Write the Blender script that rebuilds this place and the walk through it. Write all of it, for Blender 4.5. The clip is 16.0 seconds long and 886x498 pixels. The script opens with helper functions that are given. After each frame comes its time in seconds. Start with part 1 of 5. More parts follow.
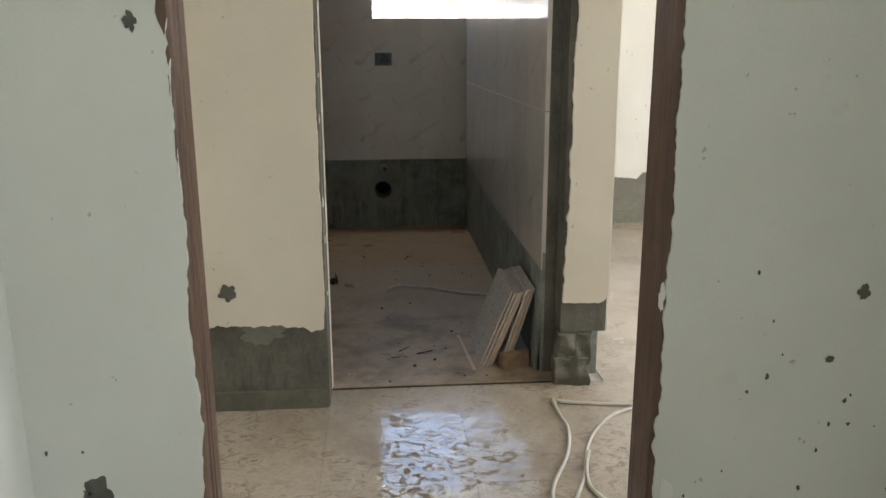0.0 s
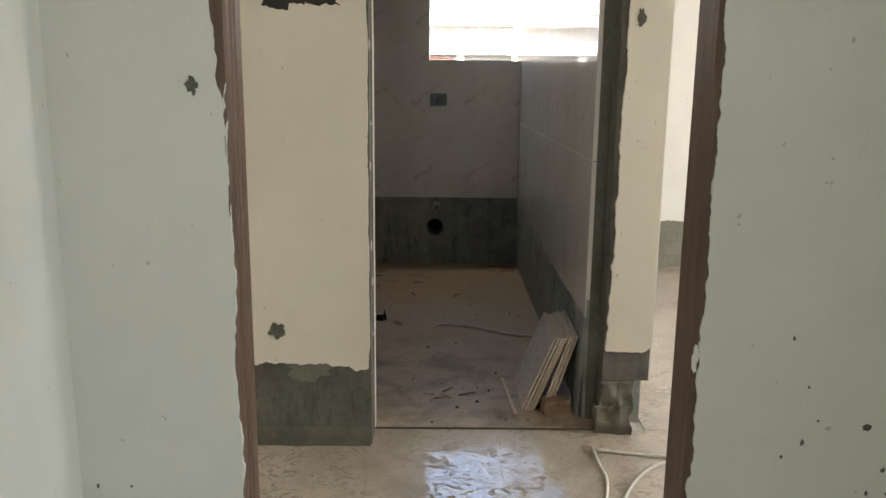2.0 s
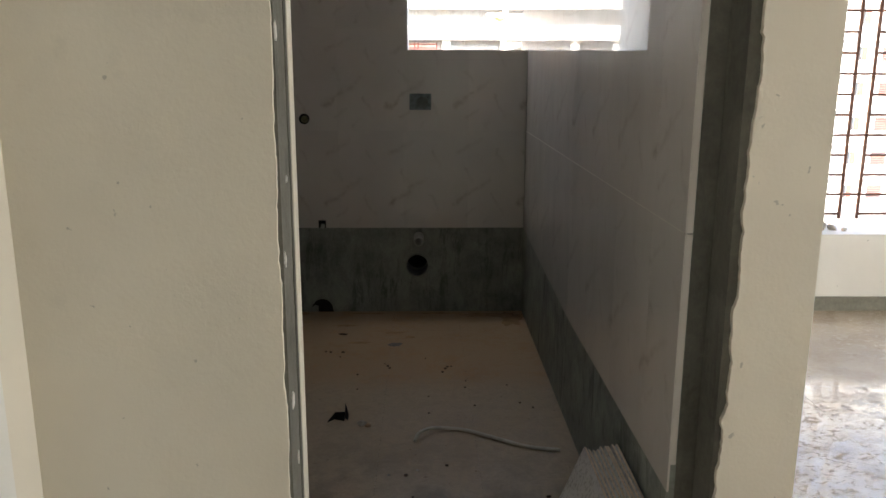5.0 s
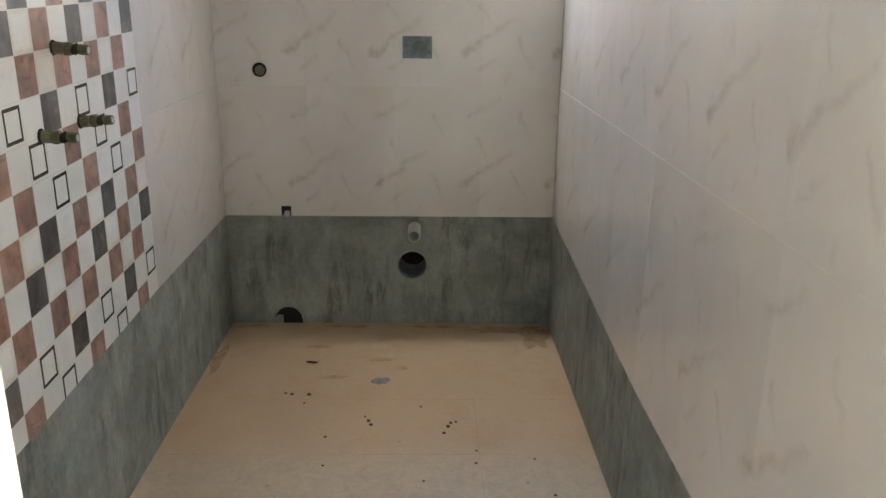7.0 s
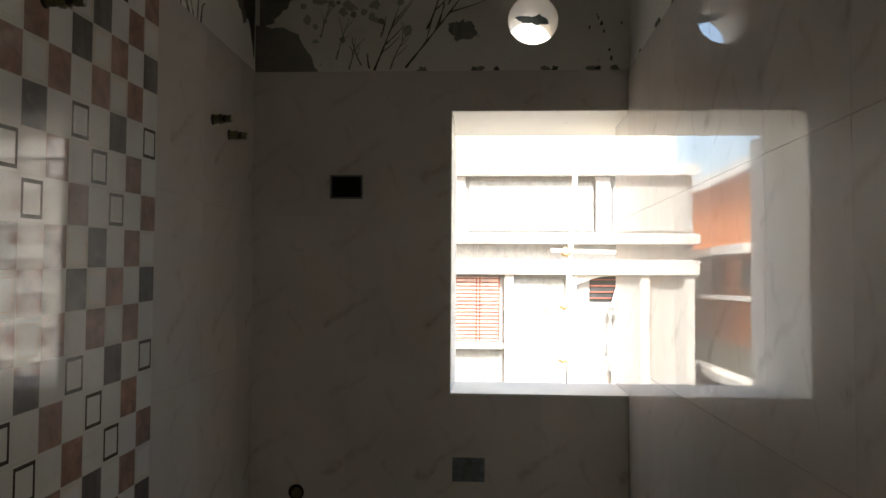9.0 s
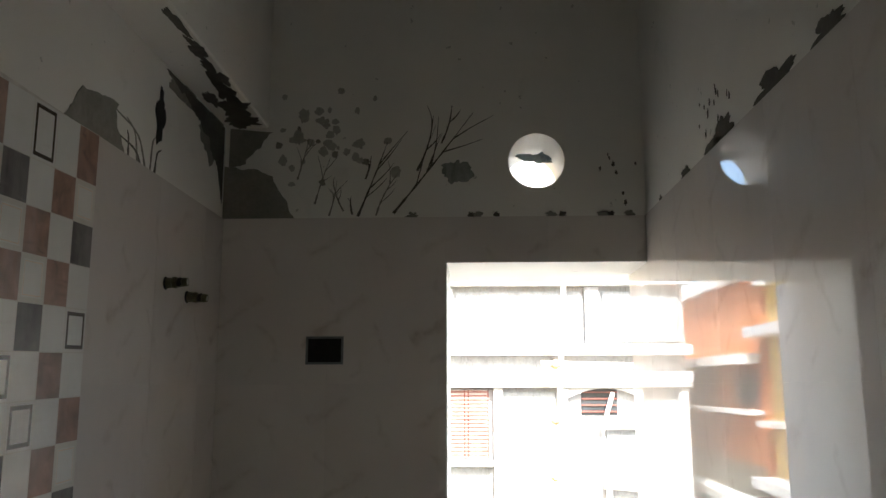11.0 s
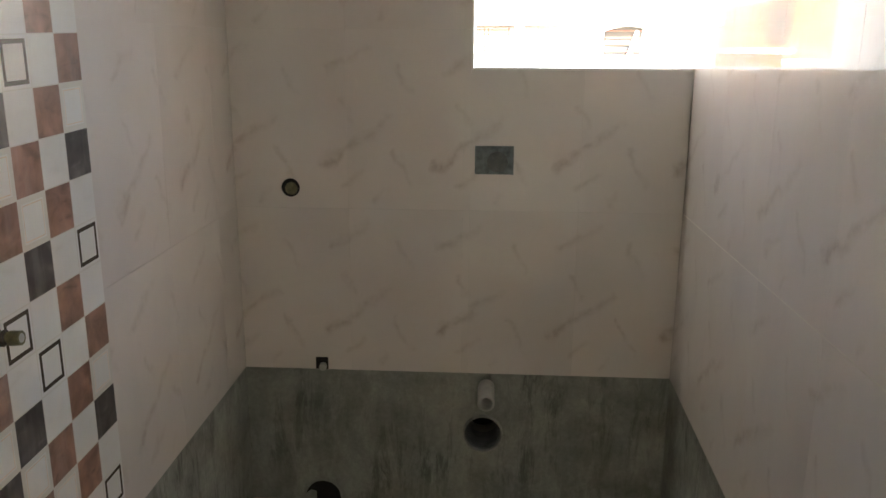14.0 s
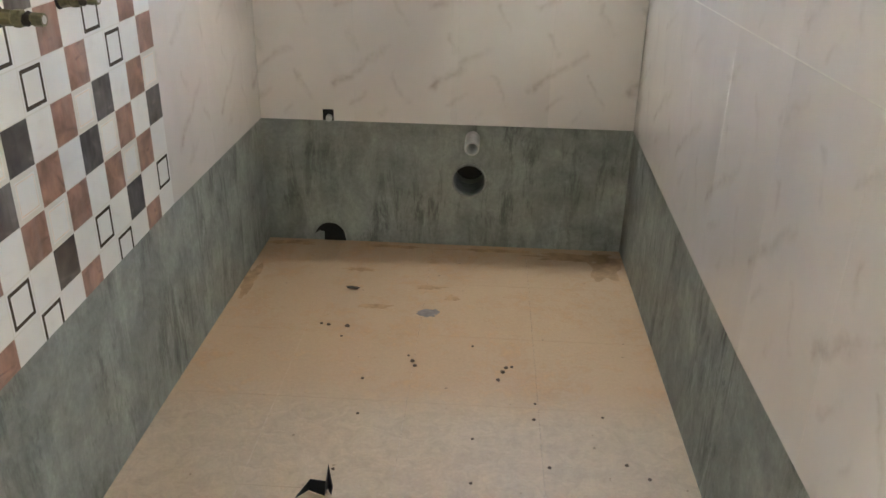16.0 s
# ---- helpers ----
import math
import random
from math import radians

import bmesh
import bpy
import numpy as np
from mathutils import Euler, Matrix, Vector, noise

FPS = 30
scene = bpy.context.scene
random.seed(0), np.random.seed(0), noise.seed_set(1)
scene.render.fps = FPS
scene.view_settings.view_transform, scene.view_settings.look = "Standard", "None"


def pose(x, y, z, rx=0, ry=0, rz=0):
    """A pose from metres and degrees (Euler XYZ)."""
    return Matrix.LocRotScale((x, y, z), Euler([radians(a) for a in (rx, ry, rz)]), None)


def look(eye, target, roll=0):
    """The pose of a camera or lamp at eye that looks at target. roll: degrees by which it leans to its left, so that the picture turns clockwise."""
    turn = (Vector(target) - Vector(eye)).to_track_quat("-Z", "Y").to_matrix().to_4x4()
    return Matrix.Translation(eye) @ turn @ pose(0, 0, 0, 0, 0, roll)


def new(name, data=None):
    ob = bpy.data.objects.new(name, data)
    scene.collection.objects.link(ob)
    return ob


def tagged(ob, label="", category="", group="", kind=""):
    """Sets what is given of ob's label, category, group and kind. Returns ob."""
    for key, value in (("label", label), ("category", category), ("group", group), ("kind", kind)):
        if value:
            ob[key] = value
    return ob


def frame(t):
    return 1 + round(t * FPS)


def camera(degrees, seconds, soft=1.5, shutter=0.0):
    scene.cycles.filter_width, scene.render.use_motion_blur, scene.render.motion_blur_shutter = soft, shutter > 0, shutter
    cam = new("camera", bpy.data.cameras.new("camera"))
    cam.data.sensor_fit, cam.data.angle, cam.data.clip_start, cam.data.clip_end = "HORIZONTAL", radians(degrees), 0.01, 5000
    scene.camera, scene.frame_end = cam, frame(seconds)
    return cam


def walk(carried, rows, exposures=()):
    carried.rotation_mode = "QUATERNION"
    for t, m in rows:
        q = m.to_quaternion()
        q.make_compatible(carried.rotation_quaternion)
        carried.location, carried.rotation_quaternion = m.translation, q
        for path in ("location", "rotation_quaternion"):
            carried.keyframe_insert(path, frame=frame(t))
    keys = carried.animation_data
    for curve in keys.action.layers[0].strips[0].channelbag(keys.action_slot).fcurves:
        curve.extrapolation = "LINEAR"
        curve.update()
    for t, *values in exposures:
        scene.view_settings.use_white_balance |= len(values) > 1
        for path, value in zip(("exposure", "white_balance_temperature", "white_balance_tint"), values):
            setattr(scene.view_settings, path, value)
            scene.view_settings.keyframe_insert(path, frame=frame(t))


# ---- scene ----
cam = camera(58.1, 16.0)
PATH = [
    (0, (0.635, -4.737, 1.054), (0.789, -2.804, 0.565), -0.2),
    (0.5, (0.639, -4.821, 1.047), (0.646, -2.891, 0.523), 0.2),
    (1, (0.654, -4.841, 1.058), (0.613, -2.934, 0.457), 0.2),
    (1.5, (0.655, -4.832, 1.079), (0.609, -2.918, 0.5), 0.2),
    (2, (0.663, -4.775, 1.109), (0.68, -2.819, 0.693), 0.6),
    (2.5, (0.673, -4.732, 1.146), (0.743, -2.757, 0.839), 0.5),
    (3, (0.647, -4.57, 1.163), (0.741, -2.588, 0.909), 0.1),
    (3.5, (0.616, -4.401, 1.181), (0.722, -2.419, 0.935), -0.2),
    (4, (0.637, -4.184, 1.171), (0.726, -2.206, 0.887), -0.2),
    (4.2, (0.668, -4.09, 1.165), (0.714, -2.115, 0.851), -0.1),
    (6.3, (0.687, -3.028, 1.142), (0.749, -1.116, 0.56), 0.7),
    (6.5, (0.688, -2.963, 1.114), (0.750, -1.049, 0.539), 0.7),
    (7, (0.702, -2.721, 1.15), (0.745, -0.815, 0.549), 0.7),
    (7.5, (0.684, -2.558, 1.213), (0.666, -0.635, 0.664), 0.1),
    (8, (0.703, -2.489, 1.327), (0.592, -0.528, 0.947), 0.3),
    (8.5, (0.696, -2.443, 1.476), (0.588, -0.459, 1.249), 0.4),
    (9, (0.723, -2.435, 1.561), (0.613, -0.44, 1.641), 0.4),
    (9.2, (0.728, -2.427, 1.6), (0.615, -0.436, 1.76), 0.5),
    (11.3, (0.675, -2.054, 1.757), (0.608, -0.084, 2.096), -0.0),
    (11.5, (0.669, -2.008, 1.732), (0.607, -0.026, 1.987), 0.1),
    (12, (0.645, -1.924, 1.644), (0.579, 0.073, 1.726), -0.3),
    (12.5, (0.638, -1.88, 1.537), (0.552, 0.117, 1.461), -0.5),
    (13, (0.633, -1.869, 1.419), (0.541, 0.111, 1.15), -0.3),
    (13.5, (0.635, -1.899, 1.333), (0.539, 0.06, 0.943), -0.1),
    (14, (0.66, -2.015, 1.27), (0.546, -0.08, 0.778), 0.3),
    (14.5, (0.674, -2.13, 1.231), (0.544, -0.212, 0.681), 0.4),
    (15, (0.695, -2.253, 1.2), (0.55, -0.351, 0.598), 0.8),
    (15.5, (0.704, -2.338, 1.142), (0.56, -0.469, 0.445), 1.0),
    (16, (0.7, -2.393, 1.084), (0.606, -0.576, 0.253), 1.2),
]
walk(cam, [(t, look(eye, target, roll)) for t, eye, target, roll in PATH],
     exposures=[(0, 3.32, 6250, 8), (1.5, 3.35, 6400, 9), (2.5, 3.2, 6400, 9), (3.5, 3.03, 6300, 9), (4.2, 2.95, 6450, 9), (6.3, 4.3, 6200, 8), (7.0, 5.2, 6200, 8), (7.5, 5.2, 6200, 8),
                (8.0, 4.4, 6200, 7), (8.5, 3.5, 6600, 8), (9.0, 2.25, 6900, 8), (11.3, 2.75, 6250, 6), (12.0, 1.4, 6600, 8), (12.5, 1.1, 7500, 11), (13.0, 1.8, 7900, 11), (13.5, 3.4, 7700, 11),
                (14.0, 4.45, 6900, 10), (14.5, 5.02, 6700, 7), (15.0, 5.2, 6450, 6), (16.0, 5.6, 6350, 8)])

from mathutils.geometry import tessellate_polygon

# light from the sky, one pale sun, and three added fill lamps
world = bpy.data.worlds.new("sky")
scene.world = world
world.use_nodes = True
wn = world.node_tree.nodes
sky = wn.new("ShaderNodeTexSky")
sky.sky_type, sky.sun_disc = "NISHITA", False
sky.sun_elevation, sky.sun_rotation = radians(48), radians(160)
sky.air_density, sky.dust_density, sky.ozone_density = 1.0, 4.0, 1.0
bg = wn["Background"]
bg.inputs["Strength"].default_value = 0.15
world.node_tree.links.new(sky.outputs[0], bg.inputs["Color"])
sun = new("sun", bpy.data.lights.new("sun", "SUN"))
sun.data.energy, sun.data.angle, sun.data.color = 3.6, radians(10), (1.0, 0.985, 0.96)
sun.matrix_world = pose(0, 0, 20, 42, 0, 20)


def fill_lamp(name, x, y, z, w, h, rx, rz, watts, tone):
    lamp = new(name, bpy.data.lights.new(name, "AREA"))
    lamp.data.shape, lamp.data.size, lamp.data.size_y = "RECTANGLE", w, h
    lamp.data.energy, lamp.data.color = watts, tone
    lamp.matrix_world = pose(x, y, z, rx, 0, rz)
    return lamp


# unseen lamps added at the east wall to brighten room and hall
fill_lamp("room_fill_light", 4.56, -5.8, 1.5, 1.6, 1.6, 90, 90, 6.8, (0.95, 0.985, 1.0))
fill_lamp("hall_fill_light", 4.56, -2.85, 1.5, 0.9, 1.4, 90, 90, 6.9, (1.0, 0.97, 0.92))
# added lamp under the lintel, in place of sky light through the small window
slit = fill_lamp("bathroom_fill_light", 0.88, 0.09, 2.078, 0.5, 0.12, -8, 0, 0.17, (0.94, 0.97, 1.0))
slit.data.spread = radians(115)

# ---- materials ----


def node(nt, kind, ins=None, operation="", data_type="", blend_type=""):
    n = nt.nodes.new(kind)
    if operation:
        n.operation = operation
    if data_type:
        n.data_type, n.blend_type = data_type, blend_type
    for key, value in (ins or {}).items():
        if isinstance(value, bpy.types.NodeSocket):
            nt.links.new(value, n.inputs[key])
        else:
            n.inputs[key].default_value = value
    return n


def ramp(nt, fac, stops):
    n = node(nt, "ShaderNodeValToRGB", {"Fac": fac})
    el = n.color_ramp.elements
    while len(el) < len(stops):
        el.new(0.5)
    for e, (p, c) in zip(el, stops):
        e.position, e.color = p, (*c, 1) if len(c) == 3 else c
    return n.outputs["Color"]


def grey(v):
    return (v, v, v)


def blend(nt, fac, a, b, mode="MIX"):
    n = node(nt, "ShaderNodeMix", data_type="RGBA", blend_type=mode)
    for key, value in ((0, fac), (6, a), (7, b)):
        if isinstance(value, bpy.types.NodeSocket):
            nt.links.new(value, n.inputs[key])
        else:
            n.inputs[key].default_value = value if key == 0 else (*value, 1)
    return n.outputs[2]


def noise_tex(nt, co, scale, detail=5.0, rough=0.6, distort=0.0):
    return node(nt, "ShaderNodeTexNoise", {"Vector": co, "Scale": scale, "Detail": detail, "Roughness": rough, "Distortion": distort}).outputs["Fac"]


def stretched(nt, co, sx, sy, sz):
    return node(nt, "ShaderNodeMapping", {"Vector": co, "Scale": (sx, sy, sz)}).outputs[0]


def material(name):
    m = bpy.data.materials.new(name)
    m.use_nodes = True
    nt = m.node_tree
    co = node(nt, "ShaderNodeNewGeometry").outputs["Position"]
    return m, nt, co, nt.nodes["Principled BSDF"]


def finish(nt, bsdf, colour, rough, bump=None, depth=0.002, metal=0.0):
    for key, value in (("Base Color", colour), ("Roughness", rough), ("Metallic", metal)):
        if isinstance(value, bpy.types.NodeSocket):
            nt.links.new(value, bsdf.inputs[key])
        else:
            bsdf.inputs[key].default_value = (*value, 1) if key == "Base Color" else value
    if bump is not None:
        b = node(nt, "ShaderNodeBump", {"Height": bump, "Strength": 0.6, "Distance": depth})
        nt.links.new(b.outputs[0], bsdf.inputs["Normal"])


def plain(name, colour, rough=0.6, var=0.25, scale=18, metal=0.0, depth=0.001):
    """A surface of one colour with two scales of unevenness."""
    m, nt, co, bsdf = material(name)
    n1, n2 = noise_tex(nt, co, scale), noise_tex(nt, co, scale * 9, 3)
    dark = tuple(c * (1 - var) for c in colour)
    light = tuple(min(c * (1 + var * 0.6), 0.95) for c in colour)
    c = ramp(nt, n1, [(0.3, dark), (0.7, light)])
    c = blend(nt, 0.25, c, ramp(nt, n2, [(0.3, grey(0.45)), (0.7, grey(0.6))]), "OVERLAY")
    r = ramp(nt, n2, [(0.2, grey(max(rough - 0.12, 0.03))), (0.8, grey(min(rough + 0.12, 1)))])
    finish(nt, bsdf, c, r, n2, depth, metal)
    return m


def wall_paint(name, colour):
    """Old matt distemper: hazy patches, small rub marks, trowel waves."""
    m, nt, co, bsdf = material(name)
    big, mid, fine = noise_tex(nt, co, 1.6, 4), noise_tex(nt, co, 9, 5), noise_tex(nt, co, 140, 3)
    c = ramp(nt, big, [(0.3, tuple(v * 0.9 for v in colour)), (0.7, tuple(min(v * 1.05, 0.9) for v in colour))])
    rub = ramp(nt, noise_tex(nt, co, 5.5, 6, 0.62, 0.4), [(0.64, grey(0)), (0.76, grey(1))])
    c = blend(nt, node(nt, "ShaderNodeMath", {0: rub, 1: 0.22}, operation="MULTIPLY").outputs[0], c, (0.34, 0.32, 0.27))
    speck = ramp(nt, noise_tex(nt, co, 42, 2, 0.5), [(0.735, grey(0)), (0.76, grey(1))])
    c = blend(nt, node(nt, "ShaderNodeMath", {0: speck, 1: 0.5}, operation="MULTIPLY").outputs[0], c, (0.24, 0.23, 0.2))
    h = blend(nt, 0.25, ramp(nt, mid, [(0, grey(0)), (1, grey(1))]), ramp(nt, fine, [(0, grey(0)), (1, grey(1))]))
    finish(nt, bsdf, c, 0.62, h, 0.0035)
    return m


def cement(name, dark, light, streak=0.0, rough=0.85):
    """Rough cement render, with downward streaks where asked."""
    m, nt, co, bsdf = material(name)
    big, fine = noise_tex(nt, co, 6, 8, 0.7, 0.3), noise_tex(nt, co, 75, 5, 0.7)
    c = ramp(nt, big, [(0.25, dark), (0.75, light)])
    if streak:
        runs = noise_tex(nt, stretched(nt, co, 24, 24, 4.6), 1, 8, 0.8, 0.45)
        where = ramp(nt, noise_tex(nt, co, 4.2, 3, 0.6), [(0.4, grey(0.15)), (0.62, grey(1))])
        c = blend(nt, node(nt, "ShaderNodeMath", {0: ramp(nt, runs, [(0.5, grey(0)), (0.6, grey(min(streak * 1.35, 1)))]), 1: where}, operation="MULTIPLY").outputs[0], c, tuple(v * 0.33 for v in dark))
        pale = noise_tex(nt, stretched(nt, co, 14, 14, 5), 1, 5, 0.7, 0.5)
        c = blend(nt, ramp(nt, pale, [(0.55, grey(0)), (0.75, grey(streak * 0.7))]), c, tuple(min(v * 1.45, 0.6) for v in light))
    c = blend(nt, 0.35, c, ramp(nt, fine, [(0.3, grey(0.32)), (0.7, grey(0.66))]), "OVERLAY")
    h = blend(nt, 0.5, ramp(nt, big, [(0, grey(0)), (1, grey(1))]), ramp(nt, fine, [(0, grey(0)), (1, grey(1))]))
    finish(nt, bsdf, c, rough, h, 0.006)
    return m


def printed(nt, co, c, vein, strokes, strength):
    """Every tile carries the same print: soft slanting strokes, each from a dark end to a faint one."""
    def calc(op, a, b=0.0):
        return node(nt, "ShaderNodeMath", {0: a, 1: b}, operation=op).outputs[0]

    wob = node(nt, "ShaderNodeVectorMath", {0: node(nt, "ShaderNodeTexNoise", {"Vector": co, "Scale": 16.0, "Detail": 3.0}).outputs["Color"], 1: (0.5, 0.5, 0.5)}, operation="SUBTRACT").outputs[0]
    bent = node(nt, "ShaderNodeVectorMath", {0: co, 1: node(nt, "ShaderNodeVectorMath", {0: wob, 1: (0.05, 0.05, 0.05)}, operation="MULTIPLY").outputs[0]}, operation="ADD").outputs[0]
    axes = node(nt, "ShaderNodeSeparateXYZ", {0: bent}).outputs
    turned = calc("SUBTRACT", 1.0, calc("MULTIPLY", calc("GREATER_THAN", axes[0], 0.05), 2.0))
    along = calc("ADD", axes[0], calc("MULTIPLY", axes[1], turned))
    u = calc("FLOORED_MODULO", calc("SUBTRACT", along, 0.22), 0.296)
    v = calc("FLOORED_MODULO", calc("SUBTRACT", axes[2], 0.412), 0.4495)
    broken = ramp(nt, noise_tex(nt, co, 38, 3, 0.6), [(0.36, grey(0.25)), (0.6, grey(1))])
    for u0, v0, u1, v1, wide, dark in strokes:
        du, dv = u1 - u0, v1 - v0
        size = du * du + dv * dv
        pu, pv = calc("SUBTRACT", u, u0), calc("SUBTRACT", v, v0)
        run = node(nt, "ShaderNodeClamp", {0: calc("ADD", calc("MULTIPLY", pu, du / size), calc("MULTIPLY", pv, dv / size))}).outputs[0]
        eu, ev = calc("SUBTRACT", pu, calc("MULTIPLY", run, du)), calc("SUBTRACT", pv, calc("MULTIPLY", run, dv))
        away = calc("SQRT", calc("ADD", calc("MULTIPLY", eu, eu), calc("MULTIPLY", ev, ev)))
        near = node(nt, "ShaderNodeMapRange", {0: away, 1: 0.0, 2: wide * 1.9, 3: 1.0, 4: 0.0}).outputs[0]
        ink = calc("MULTIPLY", calc("MULTIPLY", near, broken), calc("MULTIPLY", calc("SUBTRACT", 1.0, calc("MULTIPLY", run, 0.55)), dark * strength))
        c = blend(nt, ink, c, vein)
    return c


STROKES = ((0.018, 0.115, 0.178, 0.228, 0.0085, 0.62), (0.064, 0.268, 0.09, 0.218, 0.006, 0.4), (0.193, 0.153, 0.238, 0.065, 0.0055, 0.42), (0.064, 0.058, 0.115, 0.098, 0.007, 0.45),
           (0.03, 0.35, 0.12, 0.405, 0.008, 0.45), (0.205, 0.36, 0.242, 0.29, 0.0055, 0.35), (0.15, 0.02, 0.17, 0.05, 0.006, 0.3), (0.018, 0.115, 0.03, 0.14, 0.012, 0.45))


def marble(name, base, vein, gloss, scale=1.0, strength=0.55, slant=0.6, strokes=(), haze=0.07, dusty=0.0):
    """Glazed ceramic printed with thin broken veins; each tile takes its own piece of the print."""
    m, nt, co, bsdf = material(name)
    rnd = node(nt, "ShaderNodeObjectInfo").outputs["Random"]
    shift = node(nt, "ShaderNodeCombineXYZ", {0: rnd, 1: rnd, 2: rnd}).outputs[0]
    co2 = node(nt, "ShaderNodeVectorMath", {0: co, 1: node(nt, "ShaderNodeVectorMath", {0: shift, 1: (7.0, 11.0, 13.0)}, operation="MULTIPLY").outputs[0]}, operation="ADD").outputs[0]
    cloud = noise_tex(nt, co2, 3.2 * scale * (1 + 4 * (haze - 0.07)), 4, 0.5, 0.6 if haze > 0.1 else 0.0)
    c = ramp(nt, cloud, [(0.3, tuple(v * (1 - haze) for v in base)), (0.7, tuple(min(v * (1 + haze * 0.8), 0.9) for v in base))])
    axes = node(nt, "ShaderNodeSeparateXYZ", {0: co2}).outputs
    along = node(nt, "ShaderNodeMath", {0: axes[0], 1: axes[1]}, operation="ADD").outputs[0]
    flat = node(nt, "ShaderNodeCombineXYZ", {0: along, 1: axes[2], 2: 0.0}).outputs[0]
    if strokes:
        c = printed(nt, co, c, vein, strokes, strength)
    else:
        for turn, size in ((slant, 1.0), (-slant - 0.45, 1.3)):
            laid = node(nt, "ShaderNodeMapping", {"Vector": flat, "Rotation": (0, 0, turn), "Scale": (2.4 * scale * size, 7.5 * scale * size, 1)}).outputs[0]
            n = noise_tex(nt, laid, 1.0, 0.6, 0.4, 0.12)
            ridge = node(nt, "ShaderNodeMath", {0: node(nt, "ShaderNodeMath", {0: n, 1: 0.5}, operation="SUBTRACT").outputs[0]}, operation="ABSOLUTE").outputs[0]
            line = ramp(nt, ridge, [(0.0, grey(0.8)), (0.012, grey(0.5)), (0.06, grey(0))])
            gate = ramp(nt, noise_tex(nt, flat, 6.5 * scale * size, 2), [(0.53, grey(0)), (0.68, grey(strength))])
            c = blend(nt, node(nt, "ShaderNodeMath", {0: line, 1: gate}, operation="MULTIPLY").outputs[0], c, vein)
    dust = noise_tex(nt, stretched(nt, co, 10, 10, 1.6), 1, 6, 0.65, 0.3)
    film = ramp(nt, dust, [(0.5, grey(0)), (0.78, grey(1))])
    c = blend(nt, node(nt, "ShaderNodeMath", {0: film, 1: 0.3}, operation="MULTIPLY").outputs[0], c, (0.62, 0.6, 0.57))
    r = ramp(nt, dust, [(0.35, grey(0.32)), (0.8, grey(0.58))])
    wave = noise_tex(nt, co, 5.0, 2)
    finish(nt, bsdf, c, r, wave, 0.0012)
    bsdf.inputs["Coat Weight"].default_value = 1.0 if dusty else 0.65
    bsdf.inputs["Coat IOR"].default_value = 1.55 if dusty else 1.5
    bsdf.inputs["Coat Roughness"].default_value = gloss
    if dusty:
        # a film of site dust, wiped in streaks
        wiped = noise_tex(nt, stretched(nt, co, 13, 7, 2.2), 1, 5, 0.6, 0.9)
        nt.links.new(ramp(nt, wiped, [(0.36, grey(dusty * 0.35)), (0.66, grey(dusty * 1.6))]), bsdf.inputs["Sheen Weight"])
        bsdf.inputs["Sheen Roughness"].default_value = 0.4
        bsdf.inputs["Sheen Tint"].default_value = (1.0, 0.95, 0.87, 1)
    return m


